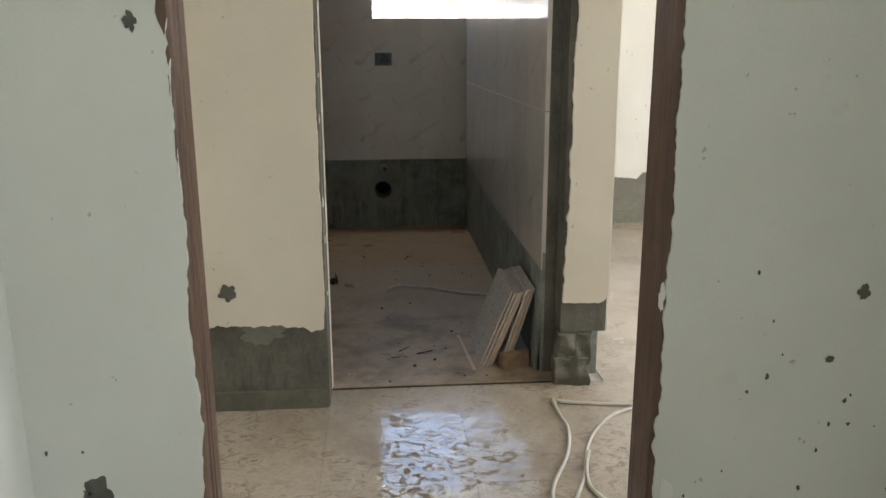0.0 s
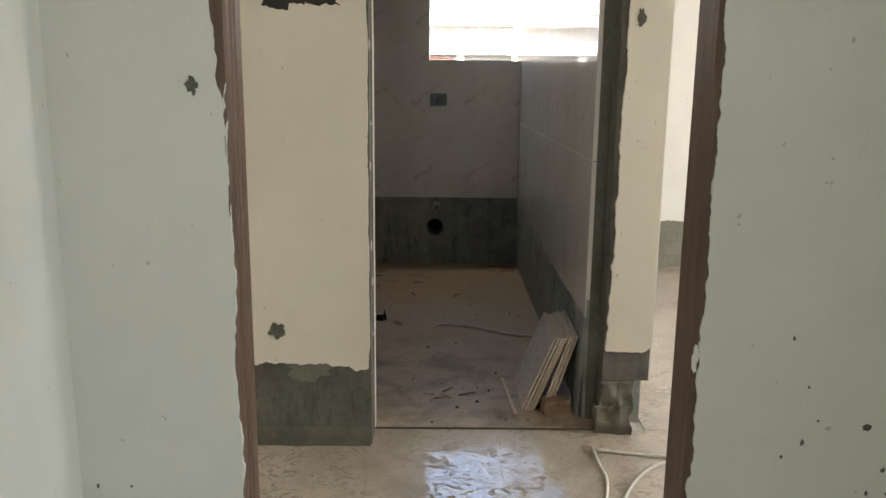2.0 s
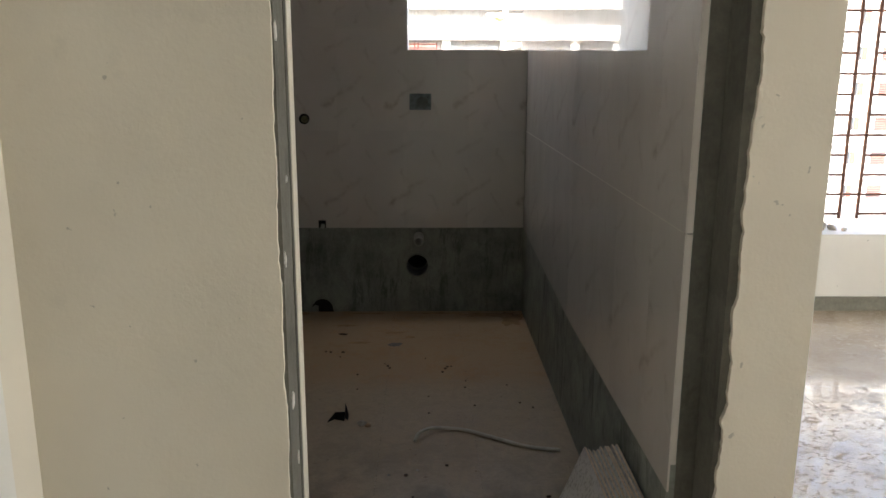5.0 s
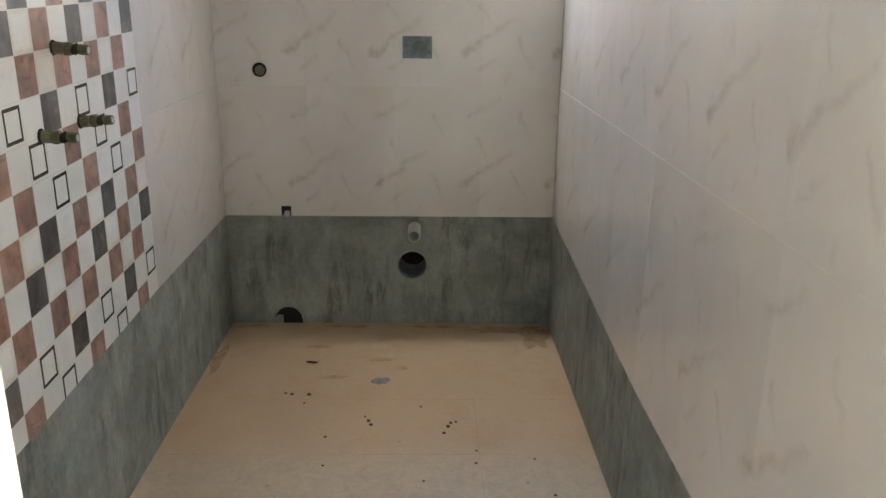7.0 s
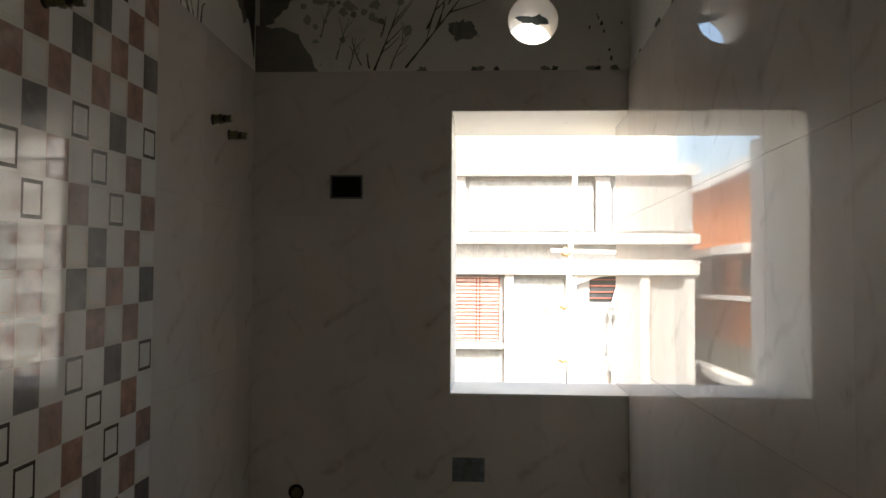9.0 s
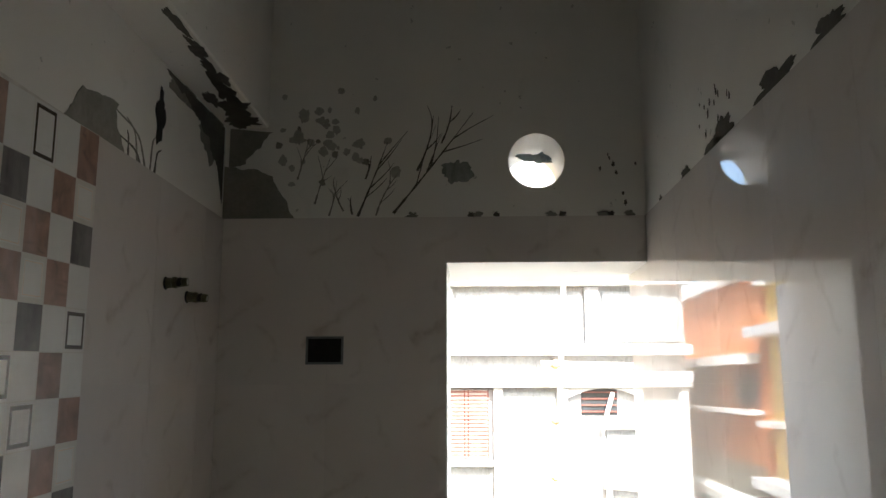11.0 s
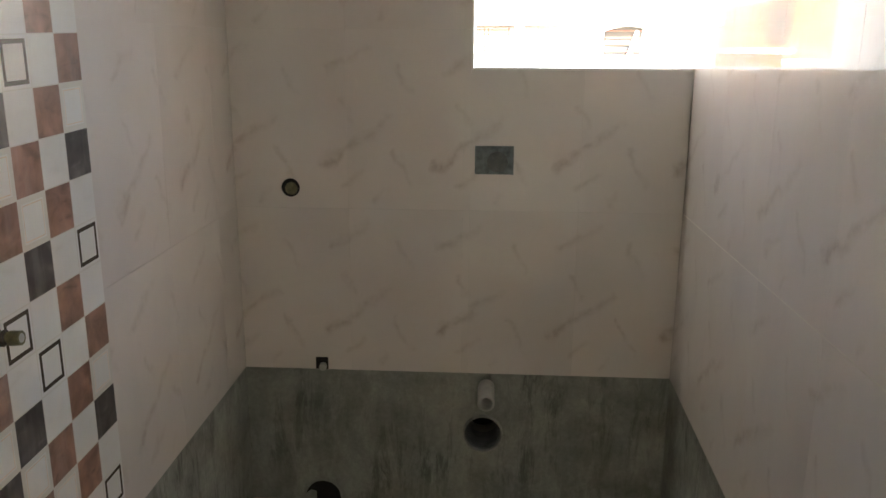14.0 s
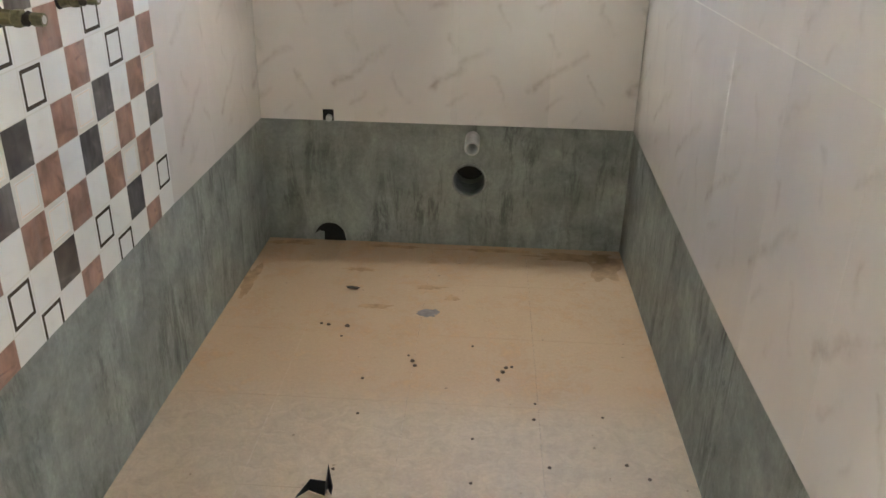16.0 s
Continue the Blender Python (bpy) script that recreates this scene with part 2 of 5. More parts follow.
def floor_dust(name, clean, mud, gloss, share, settled=None, fine=26, relief=0.0015):
    """Vitrified floor tile under drying mud and dust: bare patches shine, mud does not."""
    m, nt, co, bsdf = material(name)
    flat = stretched(nt, co, 1, 1, 0.0)
    blot, mid, grit = noise_tex(nt, flat, 4.6, 9, 0.7, 0.5), noise_tex(nt, flat, fine, 8, 0.74, 0.9), noise_tex(nt, flat, 120, 4)
    amount = node(nt, "ShaderNodeMath", {0: node(nt, "ShaderNodeMath", {0: blot, 1: mid}, operation="ADD").outputs[0], 1: 0.5}, operation="MULTIPLY").outputs[0]
    cover = ramp(nt, amount, [(0.53 - share, grey(0)), (0.62 - share * 0.6, grey(1))])
    if not settled and gloss < 0.1:
        # smeared by feet: short crossing scrapes of mud, thicker in some places
        scrape = ramp(nt, noise_tex(nt, stretched(nt, flat, 1, 1.3, 0), 23, 5, 0.66, 1.6), [(0.525, grey(0)), (0.57, grey(1))])
        fleck = ramp(nt, noise_tex(nt, stretched(nt, flat, 1, 1.4, 0), 62, 5, 0.7, 1.2), [(0.56, grey(0)), (0.64, grey(1))])
        thick = ramp(nt, noise_tex(nt, flat, 2.9, 5, 0.6), [(0.36, grey(0.45)), (0.52, grey(1))])
        film = ramp(nt, noise_tex(nt, flat, 1.9, 6, 0.62, 0.8), [(0.46, grey(0)), (0.66, grey(0.5))])
        cover = node(nt, "ShaderNodeMath", {0: node(nt, "ShaderNodeMath", {0: scrape, 1: fleck}, operation="MAXIMUM").outputs[0], 1: thick}, operation="MULTIPLY").outputs[0]
    c = ramp(nt, noise_tex(nt, flat, 1.3, 5), [(0.3, tuple(v * 0.88 for v in clean)), (0.7, clean)])
    c = blend(nt, cover, c, ramp(nt, mid, [(0.3, mud), (0.7, tuple(min(v * 1.5, 0.8) for v in mud))]))
    if not settled and gloss < 0.1:
        c = blend(nt, film, c, tuple(v * 1.15 for v in mud))
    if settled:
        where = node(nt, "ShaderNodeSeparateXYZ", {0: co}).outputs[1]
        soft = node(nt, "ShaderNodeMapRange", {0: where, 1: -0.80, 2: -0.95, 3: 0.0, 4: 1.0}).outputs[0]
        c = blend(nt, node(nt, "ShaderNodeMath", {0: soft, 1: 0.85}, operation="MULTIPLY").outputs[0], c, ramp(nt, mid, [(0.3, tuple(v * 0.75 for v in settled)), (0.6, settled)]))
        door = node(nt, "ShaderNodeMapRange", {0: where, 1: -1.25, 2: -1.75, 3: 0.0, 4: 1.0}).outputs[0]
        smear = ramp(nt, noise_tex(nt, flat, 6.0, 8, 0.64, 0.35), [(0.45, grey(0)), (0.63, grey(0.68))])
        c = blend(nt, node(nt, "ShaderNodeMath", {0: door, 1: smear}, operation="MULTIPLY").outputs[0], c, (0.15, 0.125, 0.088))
    spot = ramp(nt, noise_tex(nt, flat, 34, 2), [(0.72, grey(0)), (0.745, grey(1))])
    c = blend(nt, node(nt, "ShaderNodeMath", {0: spot, 1: 0.7}, operation="MULTIPLY").outputs[0], c, tuple(v * 0.4 for v in mud))
    c = blend(nt, 0.18, c, ramp(nt, grit, [(0.3, grey(0.35)), (0.7, grey(0.65))]), "OVERLAY")
    r = blend(nt, cover, grey(gloss), grey(0.62))
    if gloss < 0.1:
        bsdf.inputs["IOR"].default_value = 1.7   # wet
    finish(nt, bsdf, c, r, blend(nt, 0.4, cover, ramp(nt, grit, [(0, grey(0)), (1, grey(1))])), relief)
    return m


def wood(name, dark, light, rough=0.45):
    m, nt, co, bsdf = material(name)
    grain = noise_tex(nt, stretched(nt, co, 90, 90, 3.5), 1, 6, 0.65, 0.6)
    worn = noise_tex(nt, co, 14, 6, 0.7)
    c = ramp(nt, grain, [(0.3, dark), (0.75, light)])
    c = blend(nt, ramp(nt, worn, [(0.66, grey(0)), (0.74, grey(0.55))]), c, (0.42, 0.36, 0.3))
    finish(nt, bsdf, c, ramp(nt, worn, [(0.2, grey(rough - 0.1)), (0.8, grey(rough + 0.2))]), grain, 0.0012)
    return m


ROOM_PAINT = wall_paint("room_paint", (0.69, 0.688, 0.63))
HALL_PAINT = wall_paint("hall_paint", (0.74, 0.68, 0.57))
WHITE_WASH = wall_paint("white_wash", (0.78, 0.76, 0.71))
CEMENT = cement("cement_render", (0.085, 0.082, 0.062), (0.21, 0.195, 0.15))
JAMB_CEMENT = cement("jamb_cement", (0.085, 0.08, 0.064), (0.20, 0.19, 0.158), 0.3)
DADO_CEMENT = cement("dado_cement", (0.135, 0.148, 0.134), (0.38, 0.40, 0.357), 0.46, 0.7)
# near black: shade of the broken slot put into the colour; also dark scraps
NEAR_BLACK = cement("near_black_rough", (0.010, 0.009, 0.008), (0.055, 0.045, 0.034))
PATCH = cement("patch_cement", (0.07, 0.068, 0.056), (0.165, 0.158, 0.13))
BAND = cement("band_cement", (0.16, 0.155, 0.125), (0.27, 0.26, 0.215))
MOULD_FAINT = cement("faint_mould", (0.30, 0.29, 0.255), (0.46, 0.445, 0.40))
MOULD_DARK = cement("black_mould", (0.035, 0.034, 0.028), (0.15, 0.14, 0.115))
MOULD = cement("damp_plaster", (0.16, 0.155, 0.13), (0.3, 0.29, 0.25))
MARBLE = marble("marble_print_tile", (0.668, 0.618, 0.576), (0.34, 0.27, 0.22), 0.02, 1.0, 0.88, 0.6, STROKES, dusty=0.11)
MOSAIC_WHITE = marble("mosaic_white", (0.74, 0.735, 0.70), (0.45, 0.42, 0.38), 0.04, 2.0, 0.25)
MOSAIC_CREAM = marble("mosaic_cream", (0.66, 0.64, 0.57), (0.42, 0.38, 0.32), 0.04, 2.0, 0.25)
MOSAIC_BROWN = marble("mosaic_brown", (0.31, 0.17, 0.12), (0.09, 0.045, 0.035), 0.04, 2.6, 0.95, haze=0.45)
MOSAIC_DARK = marble("mosaic_dark", (0.075, 0.064, 0.06), (0.24, 0.21, 0.19), 0.04, 2.6, 0.7, haze=0.5)
MOSAIC_LINE = plain("mosaic_line", (0.085, 0.07, 0.055), 0.15, 0.2, 40)
GROUT = plain("grout", (0.62, 0.59, 0.54), 0.8, 0.2, 40)
HALL_FLOOR = floor_dust("hall_floor_tile", (0.59, 0.51, 0.415), (0.215, 0.165, 0.115), 0.015, 0.0, fine=30, relief=0.0005)
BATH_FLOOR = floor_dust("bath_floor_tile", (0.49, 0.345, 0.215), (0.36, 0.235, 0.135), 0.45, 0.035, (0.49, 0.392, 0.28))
SMUDGE = plain("blue_grey_smudge", (0.22, 0.20, 0.20), 0.8, 0.3, 60)
MUD_FILM = plain("mud_film", (0.43, 0.29, 0.17), 0.85, 0.35, 25)
FLOOR_EDGE = plain("floor_edge_mortar", (0.09, 0.075, 0.06), 0.95, 0.3, 30)
ROOM_FLOOR = floor_dust("room_floor_tile", (0.60, 0.54, 0.46), (0.36, 0.29, 0.21), 0.12, 0.0)
FRAME_WOOD = wood("frame_wood", (0.07, 0.042, 0.028), (0.19, 0.112, 0.074))
CEILING = wall_paint("ceiling_white", (0.76, 0.75, 0.71))
PVC = plain("pvc_pipe", (0.44, 0.44, 0.41), 0.4, 0.15, 30)
HOSE = plain("conduit_white", (0.60, 0.57, 0.50), 0.4, 0.12, 30)
DARK_GREY = plain("dark_grey", (0.15, 0.165, 0.17), 0.6, 0.4, 40)
SOIL_GREY = plain("dirty_grey_pvc", (0.26, 0.27, 0.255), 0.5, 0.3, 40)
BLACK_PLASTIC = plain("black_plastic", (0.012, 0.014, 0.018), 0.35, 0.3, 30)
# near black: the shade inside hollows put into the colour of flat pieces
HOLLOW_SHADE = plain("hollow_shade", (0.015, 0.014, 0.012), 0.95, 0.4, 40)
STEEL_BOX = plain("grey_steel", (0.21, 0.25, 0.26), 0.55, 0.4, 50, 0.4)
BRASS = plain("dirty_brass", (0.15, 0.14, 0.075), 0.5, 0.5, 90, 0.35)
GRILLE = plain("grille_paint", (0.16, 0.075, 0.055), 0.5, 0.3, 40)
TILE_EDGE = plain("tile_biscuit", (0.74, 0.60, 0.46), 0.75, 0.2, 60)
TILE_BACK = plain("tile_face_pale", (0.58, 0.55, 0.53), 0.3, 0.06, 12)
BRICK = plain("clay_brick", (0.40, 0.27, 0.17), 0.9, 0.3, 40, 0, 0.004)
CRUMB = plain("dry_dirt", (0.10, 0.072, 0.05), 0.95, 0.4, 60)
RUBBLE = plain("rubble", (0.47, 0.43, 0.37), 0.95, 0.3, 25, 0, 0.006)
COPPER = plain("wire_sheath", (0.58, 0.55, 0.48), 0.45, 0.2, 30)
FACADE = cement("old_facade", (0.29, 0.29, 0.285), (0.42, 0.418, 0.41), 0.3)
FACADE_GREY = cement("facade_panel", (0.22, 0.228, 0.226), (0.37, 0.38, 0.378), 0.3)
FACADE_PALE = cement("pale_ledge", (0.42, 0.415, 0.40), (0.58, 0.575, 0.56), 0.3)
FACADE_WHITE = cement("white_facade", (0.70, 0.69, 0.66), (0.80, 0.79, 0.76), 0.15)
ORANGE = cement("orange_wall", (0.62, 0.22, 0.08), (0.72, 0.28, 0.11), 0.15)
YELLOW = cement("yellow_wall", (0.72, 0.46, 0.12), (0.78, 0.53, 0.17), 0.15)
LOUVRE_PALE = plain("louvre_pale", (0.50, 0.40, 0.36), 0.6, 0.2, 6)
PALE_GREEN = cement("pale_green_wall", (0.42, 0.48, 0.38), (0.55, 0.6, 0.5), 0.2)
SHUTTER = plain("shutter_paint", (0.2, 0.06, 0.042), 0.55, 0.3, 6)
PANE = plain("dark_pane", (0.05, 0.055, 0.06), 0.08, 0.3, 1)
BAMBOO = plain("bamboo", (0.68, 0.64, 0.56), 0.6, 0.25, 9)
ROPE = plain("rope", (0.52, 0.36, 0.18), 0.9, 0.3, 60)
GROUND = plain("street_dust", (0.25, 0.235, 0.21), 0.95, 0.3, 0.4)

# ---- building blocks ----


def add_box(bm, x0, y0, z0, x1, y1, z1, mat=0):
    v = [bm.verts.new(p) for p in ((x0, y0, z0), (x1, y0, z0), (x1, y1, z0), (x0, y1, z0), (x0, y0, z1), (x1, y0, z1), (x1, y1, z1), (x0, y1, z1))]
    for q in ((3, 2, 1, 0), (4, 5, 6, 7), (0, 1, 5, 4), (1, 2, 6, 5), (2, 3, 7, 6), (3, 0, 4, 7)):
        bm.faces.new([v[i] for i in q]).material_index = mat
    return v


def bevelled(bm, width, segments=1):
    bmesh.ops.bevel(bm, geom=bm.edges[:], offset=width, segments=segments, affect="EDGES", profile=0.6)


def link_mesh(name, bm, mats, parent=None, smooth=False):
    me = bpy.data.meshes.new(name)
    bmesh.ops.recalc_face_normals(bm, faces=bm.faces[:])
    bm.to_mesh(me)
    bm.free()
    for m in mats if isinstance(mats, (list, tuple)) else [mats]:
        me.materials.append(m)
    if smooth:
        for p in me.polygons:
            p.use_smooth = True
    ob = new(name, me)
    ob.parent = parent
    return ob


def part(name, bm, mat, parent, label="", smooth=False):
    return tagged(link_mesh(name, bm, mat, parent, smooth), label)


def structure(name, bm, mat, label, category):
    return tagged(link_mesh(name, bm, mat), label, category, "", "structure")


def thing(name, x, y, z, label, category, group=""):
    ob = new(name)
    ob.location, ob.empty_display_size = (x, y, z), 0.05
    return tagged(ob, label, category, group)


def box_bm(x0, y0, z0, x1, y1, z1, bevel=0.0):
    bm = bmesh.new()
    add_box(bm, x0, y0, z0, x1, y1, z1)
    if bevel:
        bevelled(bm, bevel)
    return bm


def rag(p, q, amp, step=0.012, seed=0.0, scale=9.0):
    """Points from p up to (not with) q, pushed off the line like a torn edge."""
    p, q = Vector(p), Vector(q)
    n = max(int((q - p).length / step), 1)
    side = Vector((-(q - p).y, (q - p).x)).normalized()
    out = []
    for i in range(n):
        c = p.lerp(q, i / n)
        s = i * step
        d = noise.noise((s * scale, seed, 0.3)) + 0.6 * noise.noise((s * scale * 3.3, seed, 5.1)) + 0.35 * noise.noise((s * scale * 9, seed, 9.7))
        out.append(c + side * d * amp)
    return out


def blob(cx, cy, w, h, seed, n=36, rough=0.35):
    pts = []
    for i in range(n):
        a = 2 * math.pi * i / n
        r = 1 + rough * (noise.noise((math.cos(a) * 1.7, math.sin(a) * 1.7, seed)) + 0.6 * noise.noise((math.cos(a) * 5, math.sin(a) * 5, seed + 3)))
        pts.append(Vector((cx + w / 2 * r * math.cos(a), cy + h / 2 * r * math.sin(a))))
    return pts


def sheet(points, place, thick):
    """A flat coat with the given outline; place(u, v, w) gives the point w metres proud of the wall."""
    bm = bmesh.new()
    front = [bm.verts.new(place(p[0], p[1], thick)) for p in points]
    back = [bm.verts.new(place(p[0], p[1], 0.0)) for p in points]
    for tri in tessellate_polygon([[Vector((p[0], p[1], 0)) for p in points]]):
        bm.faces.new([front[i] for i in tri])
    for i in range(len(points)):
        j = (i + 1) % len(points)
        bm.faces.new((front[i], front[j], back[j], back[i]))
    return bm


def wall_bm(u0, u1, z0, z1, holes, t0, t1, along="x"):
    """A wall with rectangular holes (u0, z0, u1, z1) right through it."""
    us = sorted({u0, u1, *(h[0] for h in holes), *(h[2] for h in holes)})
    zs = sorted({z0, z1, *(h[1] for h in holes), *(h[3] for h in holes)})
    bm = bmesh.new()
    solid = {}
    for i in range(len(us) - 1):
        for j in range(len(zs) - 1):
            cu, cz = (us[i] + us[i + 1]) / 2, (zs[j] + zs[j + 1]) / 2
            solid[i, j] = not any(h[0] < cu < h[2] and h[1] < cz < h[3] for h in holes)

    def quad(*pts):
        bm.faces.new([bm.verts.new((a, b, c) if along == "x" else (b, a, c)) for a, b, c in pts])

    for (i, j), full in solid.items():
        if not full:
            continue
        a, b, c, d = us[i], us[i + 1], zs[j], zs[j + 1]
        quad((a, t0, c), (b, t0, c), (b, t0, d), (a, t0, d))
        quad((a, t1, c), (a, t1, d), (b, t1, d), (b, t1, c))
        if not solid.get((i - 1, j)):
            quad((a, t0, c), (a, t0, d), (a, t1, d), (a, t1, c))
        if not solid.get((i + 1, j)):
            quad((b, t0, c), (b, t1, c), (b, t1, d), (b, t0, d))
        if not solid.get((i, j - 1)):
            quad((a, t0, c), (a, t1, c), (b, t1, c), (b, t0, c))
        if not solid.get((i, j + 1)):
            quad((a, t0, d), (b, t0, d), (b, t1, d), (a, t1, d))
    bmesh.ops.remove_doubles(bm, verts=bm.verts[:], dist=1e-5)
    return bm


def tube(points, radius, sides=10, closed_ends=True):
    """A round bar swept along points."""
    bm = bmesh.new()
    pts = [Vector(p) for p in points]
    rings = []
    for i, p in enumerate(pts):
        d = (pts[min(i + 1, len(pts) - 1)] - pts[max(i - 1, 0)]).normalized()
        a = d.orthogonal().normalized() if abs(d.z) > 0.95 else d.cross(Vector((0, 0, 1))).normalized()
        b = d.cross(a).normalized()
        r = radius[i] if isinstance(radius, (list, tuple)) else radius
        rings.append([bm.verts.new(p + (a * math.cos(2 * math.pi * k / sides) + b * math.sin(2 * math.pi * k / sides)) * r) for k in range(sides)])
    for r0, r1 in zip(rings, rings[1:]):
        for k in range(sides):
            bm.faces.new((r0[k], r0[(k + 1) % sides], r1[(k + 1) % sides], r1[k]))
    if closed_ends:
        bm.faces.new(rings[0][::-1])
        bm.faces.new(rings[-1])
    return bm


def smooth_line(points, steps=8):
    """A soft curve through the points."""
    p = [Vector(q) for q in points]
    p = [p[0] * 2 - p[1]] + p + [p[-1] * 2 - p[-2]]
    out = []
    for a, b, c, d in zip(p, p[1:], p[2:], p[3:]):
        for i in range(steps):
            t = i / steps
            out.append(0.5 * ((2 * b) + (c - a) * t + (2 * a - 5 * b + 4 * c - d) * t * t + (3 * b - a - 3 * c + d) * t ** 3))
    return out + [p[-2]]


def pipe_ring(outer, inner, length, sides=32):
    """A hollow pipe along -y from the origin, its mouth rounded."""
    bm = bmesh.new()
    prof = [(outer, 0.0), (outer, -length + 0.002), (outer - 0.002, -length), (inner + 0.001, -length), (inner, -length + 0.002), (inner, 0.10)]
    rings = [[bm.verts.new((r * math.cos(2 * math.pi * k / sides), y, r * math.sin(2 * math.pi * k / sides))) for k in range(sides)] for r, y in prof]
    for r0, r1 in zip(rings, rings[1:]):
        for k in range(sides):
            bm.faces.new((r0[k], r0[(k + 1) % sides], r1[(k + 1) % sides], r1[k]))
    return bm

# ---- the plan ----
W = 1.15            # bathroom width between tile faces; its back wall is y = 0
TH, TW = 0.4495, 0.296   # wall tile
DADO, TOP = 0.412, 2.21  # bare strip below the tiles, and the tiles' upper edge
H = 2.95            # ceilings
WX0, WZ0, WX1, WZ1 = 0.610, 1.216, 1.155, 2.087   # bathroom window
DL, DR, DF, DB = 0.468, 1.2, -2.464, -2.275   # bathroom doorway
DBL = -2.335         # back of the thinner wall left of it
PF, SILL = -2.36, -2.348   # face of the pier, and edge of the bathroom floor
PR = 1.347          # end of the pier beside it
AY, AB = -3.438, -3.336    # wall of the first room
AL, AR = 0.32, 1.116    # its doorway, between the frame posts
LEFT = 0.02         # side wall of the first room
HALL_LEFT = 0.067
BX0, BZ0, BX1, BZ1 = 2.365, 0.365, 3.95, 2.15     # big grilled window
EXT = 4.6

# floors
structure("floor_room", box_bm(-0.2, -7.2, -0.15, EXT, AB, -0.008), ROOM_FLOOR, "dusty beige tiled floor of the first room", "floor")
hall_floor = structure("floor_hall", box_bm(-0.2, AB, -0.15, EXT, 0.035, -0.014), GROUT, "muddy glossy beige tiled floor of the hall", "floor")
bath_floor = structure("floor_bathroom", box_bm(-0.014, SILL, -0.013, DR, 0.014, -0.003), FLOOR_EDGE, "dusty tan tiled bathroom floor", "floor")

# bathroom walls: cement behind, tiles in front of it
VX, VZ, VR = 0.862, 2.368, 0.077   # vent
SX, SZ, SR = 0.654, 0.229, 0.051   # soil pipe
FX, FZ, FR = 0.661, 0.367, 0.0165  # flush pipe


def round_hole(bm, x, z, r, half, y0, y1):
    """Fills a square hole of a wall down to a round bore."""
    inner, outer = [], []
    for k in range(48):
        a = 2 * math.pi * k / 48
        c, s = math.cos(a), math.sin(a)
        far = half / max(abs(c), abs(s))
        inner.append(bm.verts.new((x + r * c, y0, z + r * s)))
        outer.append(bm.verts.new((x + far * c, y0, z + far * s)))
    deep = [bm.verts.new((p.co.x, y1, p.co.z)) for p in inner]
    for k in range(48):
        j = (k + 1) % 48
        bm.faces.new((inner[k], inner[j], outer[j], outer[k]))
        bm.faces.new((inner[k], inner[j], deep[j], deep[k]))


bm = wall_bm(-0.2, PR, -0.15, H, [(WX0, WZ0, 1.18, WZ1), (0.777, 2.283, 0.947, 2.453), (SX - 0.06, SZ - 0.06, SX + 0.06, SZ + 0.06), (FX - 0.03, FZ - 0.03, FX + 0.03, FZ + 0.03)], 0.014, 0.27)
round_hole(bm, SX, SZ, SR, 0.06, 0.014, 0.2)
round_hole(bm, FX, FZ, FR, 0.03, 0.014, 0.2)
wall_back = structure("wall_back", bm, [DADO_CEMENT], "back wall of the bathroom, bare cement below pale tiles", "wall")
wall_left = structure("wall_left", box_bm(-0.2, DBL, -0.15, -0.014, 0.014, H), DADO_CEMENT, "bathroom wall with chequered tiles over bare cement", "wall")
wall_right = structure("wall_right", box_bm(W + 0.014, DB, -0.15, PR, 0.014, H), DADO_CEMENT, "bathroom wall with pale marble-print tiles over bare cement", "wall")
structure("wall_bathroom_front", box_bm(-0.2, DF, -0.15, DL, DBL, H), JAMB_CEMENT, "hall wall beside the bare cement doorway of the bathroom", "wall")
structure("pier_base", box_bm(DR, PF + 0.006, -0.15, PR - 0.055, DB, 0.168), JAMB_CEMENT, "broken core at the foot of the pier", "wall")
structure("wall_pier", box_bm(DR, PF, 0.169, PR, DB, H), JAMB_CEMENT, "narrow pier with a bare cement jamb", "wall")
structure("wall_over_door", box_bm(DL, DF + 0.001, 2.1, DR, DB - 0.001, H), JAMB_CEMENT, "wall over the bathroom doorway", "wall")

structure("dado_left", box_bm(-0.014, DBL, -0.01, -0.004, 0.0139, DADO - 0.001), DADO_CEMENT, "streaked bare cement strip below the chequered tiles", "plaster")
structure("dado_right", box_bm(W + 0.004, DB, -0.01, W + 0.014, 0.0139, DADO - 0.001), DADO_CEMENT, "streaked bare cement strip below the pale tiles", "plaster")

# plaster above the tiles
def upper(name, bm, label):
    return structure(name, bm, WHITE_WASH, label, "plaster")

bm = wall_bm(-0.014, W + 0.014, TOP, H, [(VX - 0.085, VZ - 0.085, VX + 0.085, VZ + 0.085)], 0.008, 0.0139)
round_hole(bm, VX, VZ, VR, 0.085, 0.008, 0.272)
upper("plaster_back", bm, "damp-stained whitewashed plaster with a round vent hole above the back wall's tiles")
upper("plaster_left", box_bm(-0.0139, DBL, TOP, -0.006, 0.008, H), "damp-stained whitewashed plaster above the chequered tiles")
upper("plaster_right", box_bm(W + 0.006, DB, TOP, W + 0.0139, 0.008, H), "whitewashed plaster above the marble-print tiles")
upper("plaster_front", box_bm(-0.006, DBL, 0.0, DL - 0.001, DBL + 0.012, H), "plain plaster beside the bathroom door")
structure("jamb_trim", box_bm(DL - 0.02, DBL - 0.028, 0.0, DL + 0.003, DBL + 0.014, 2.1, 0.001), HALL_PAINT, "cream tile trim on the edge of the doorway", "trim")
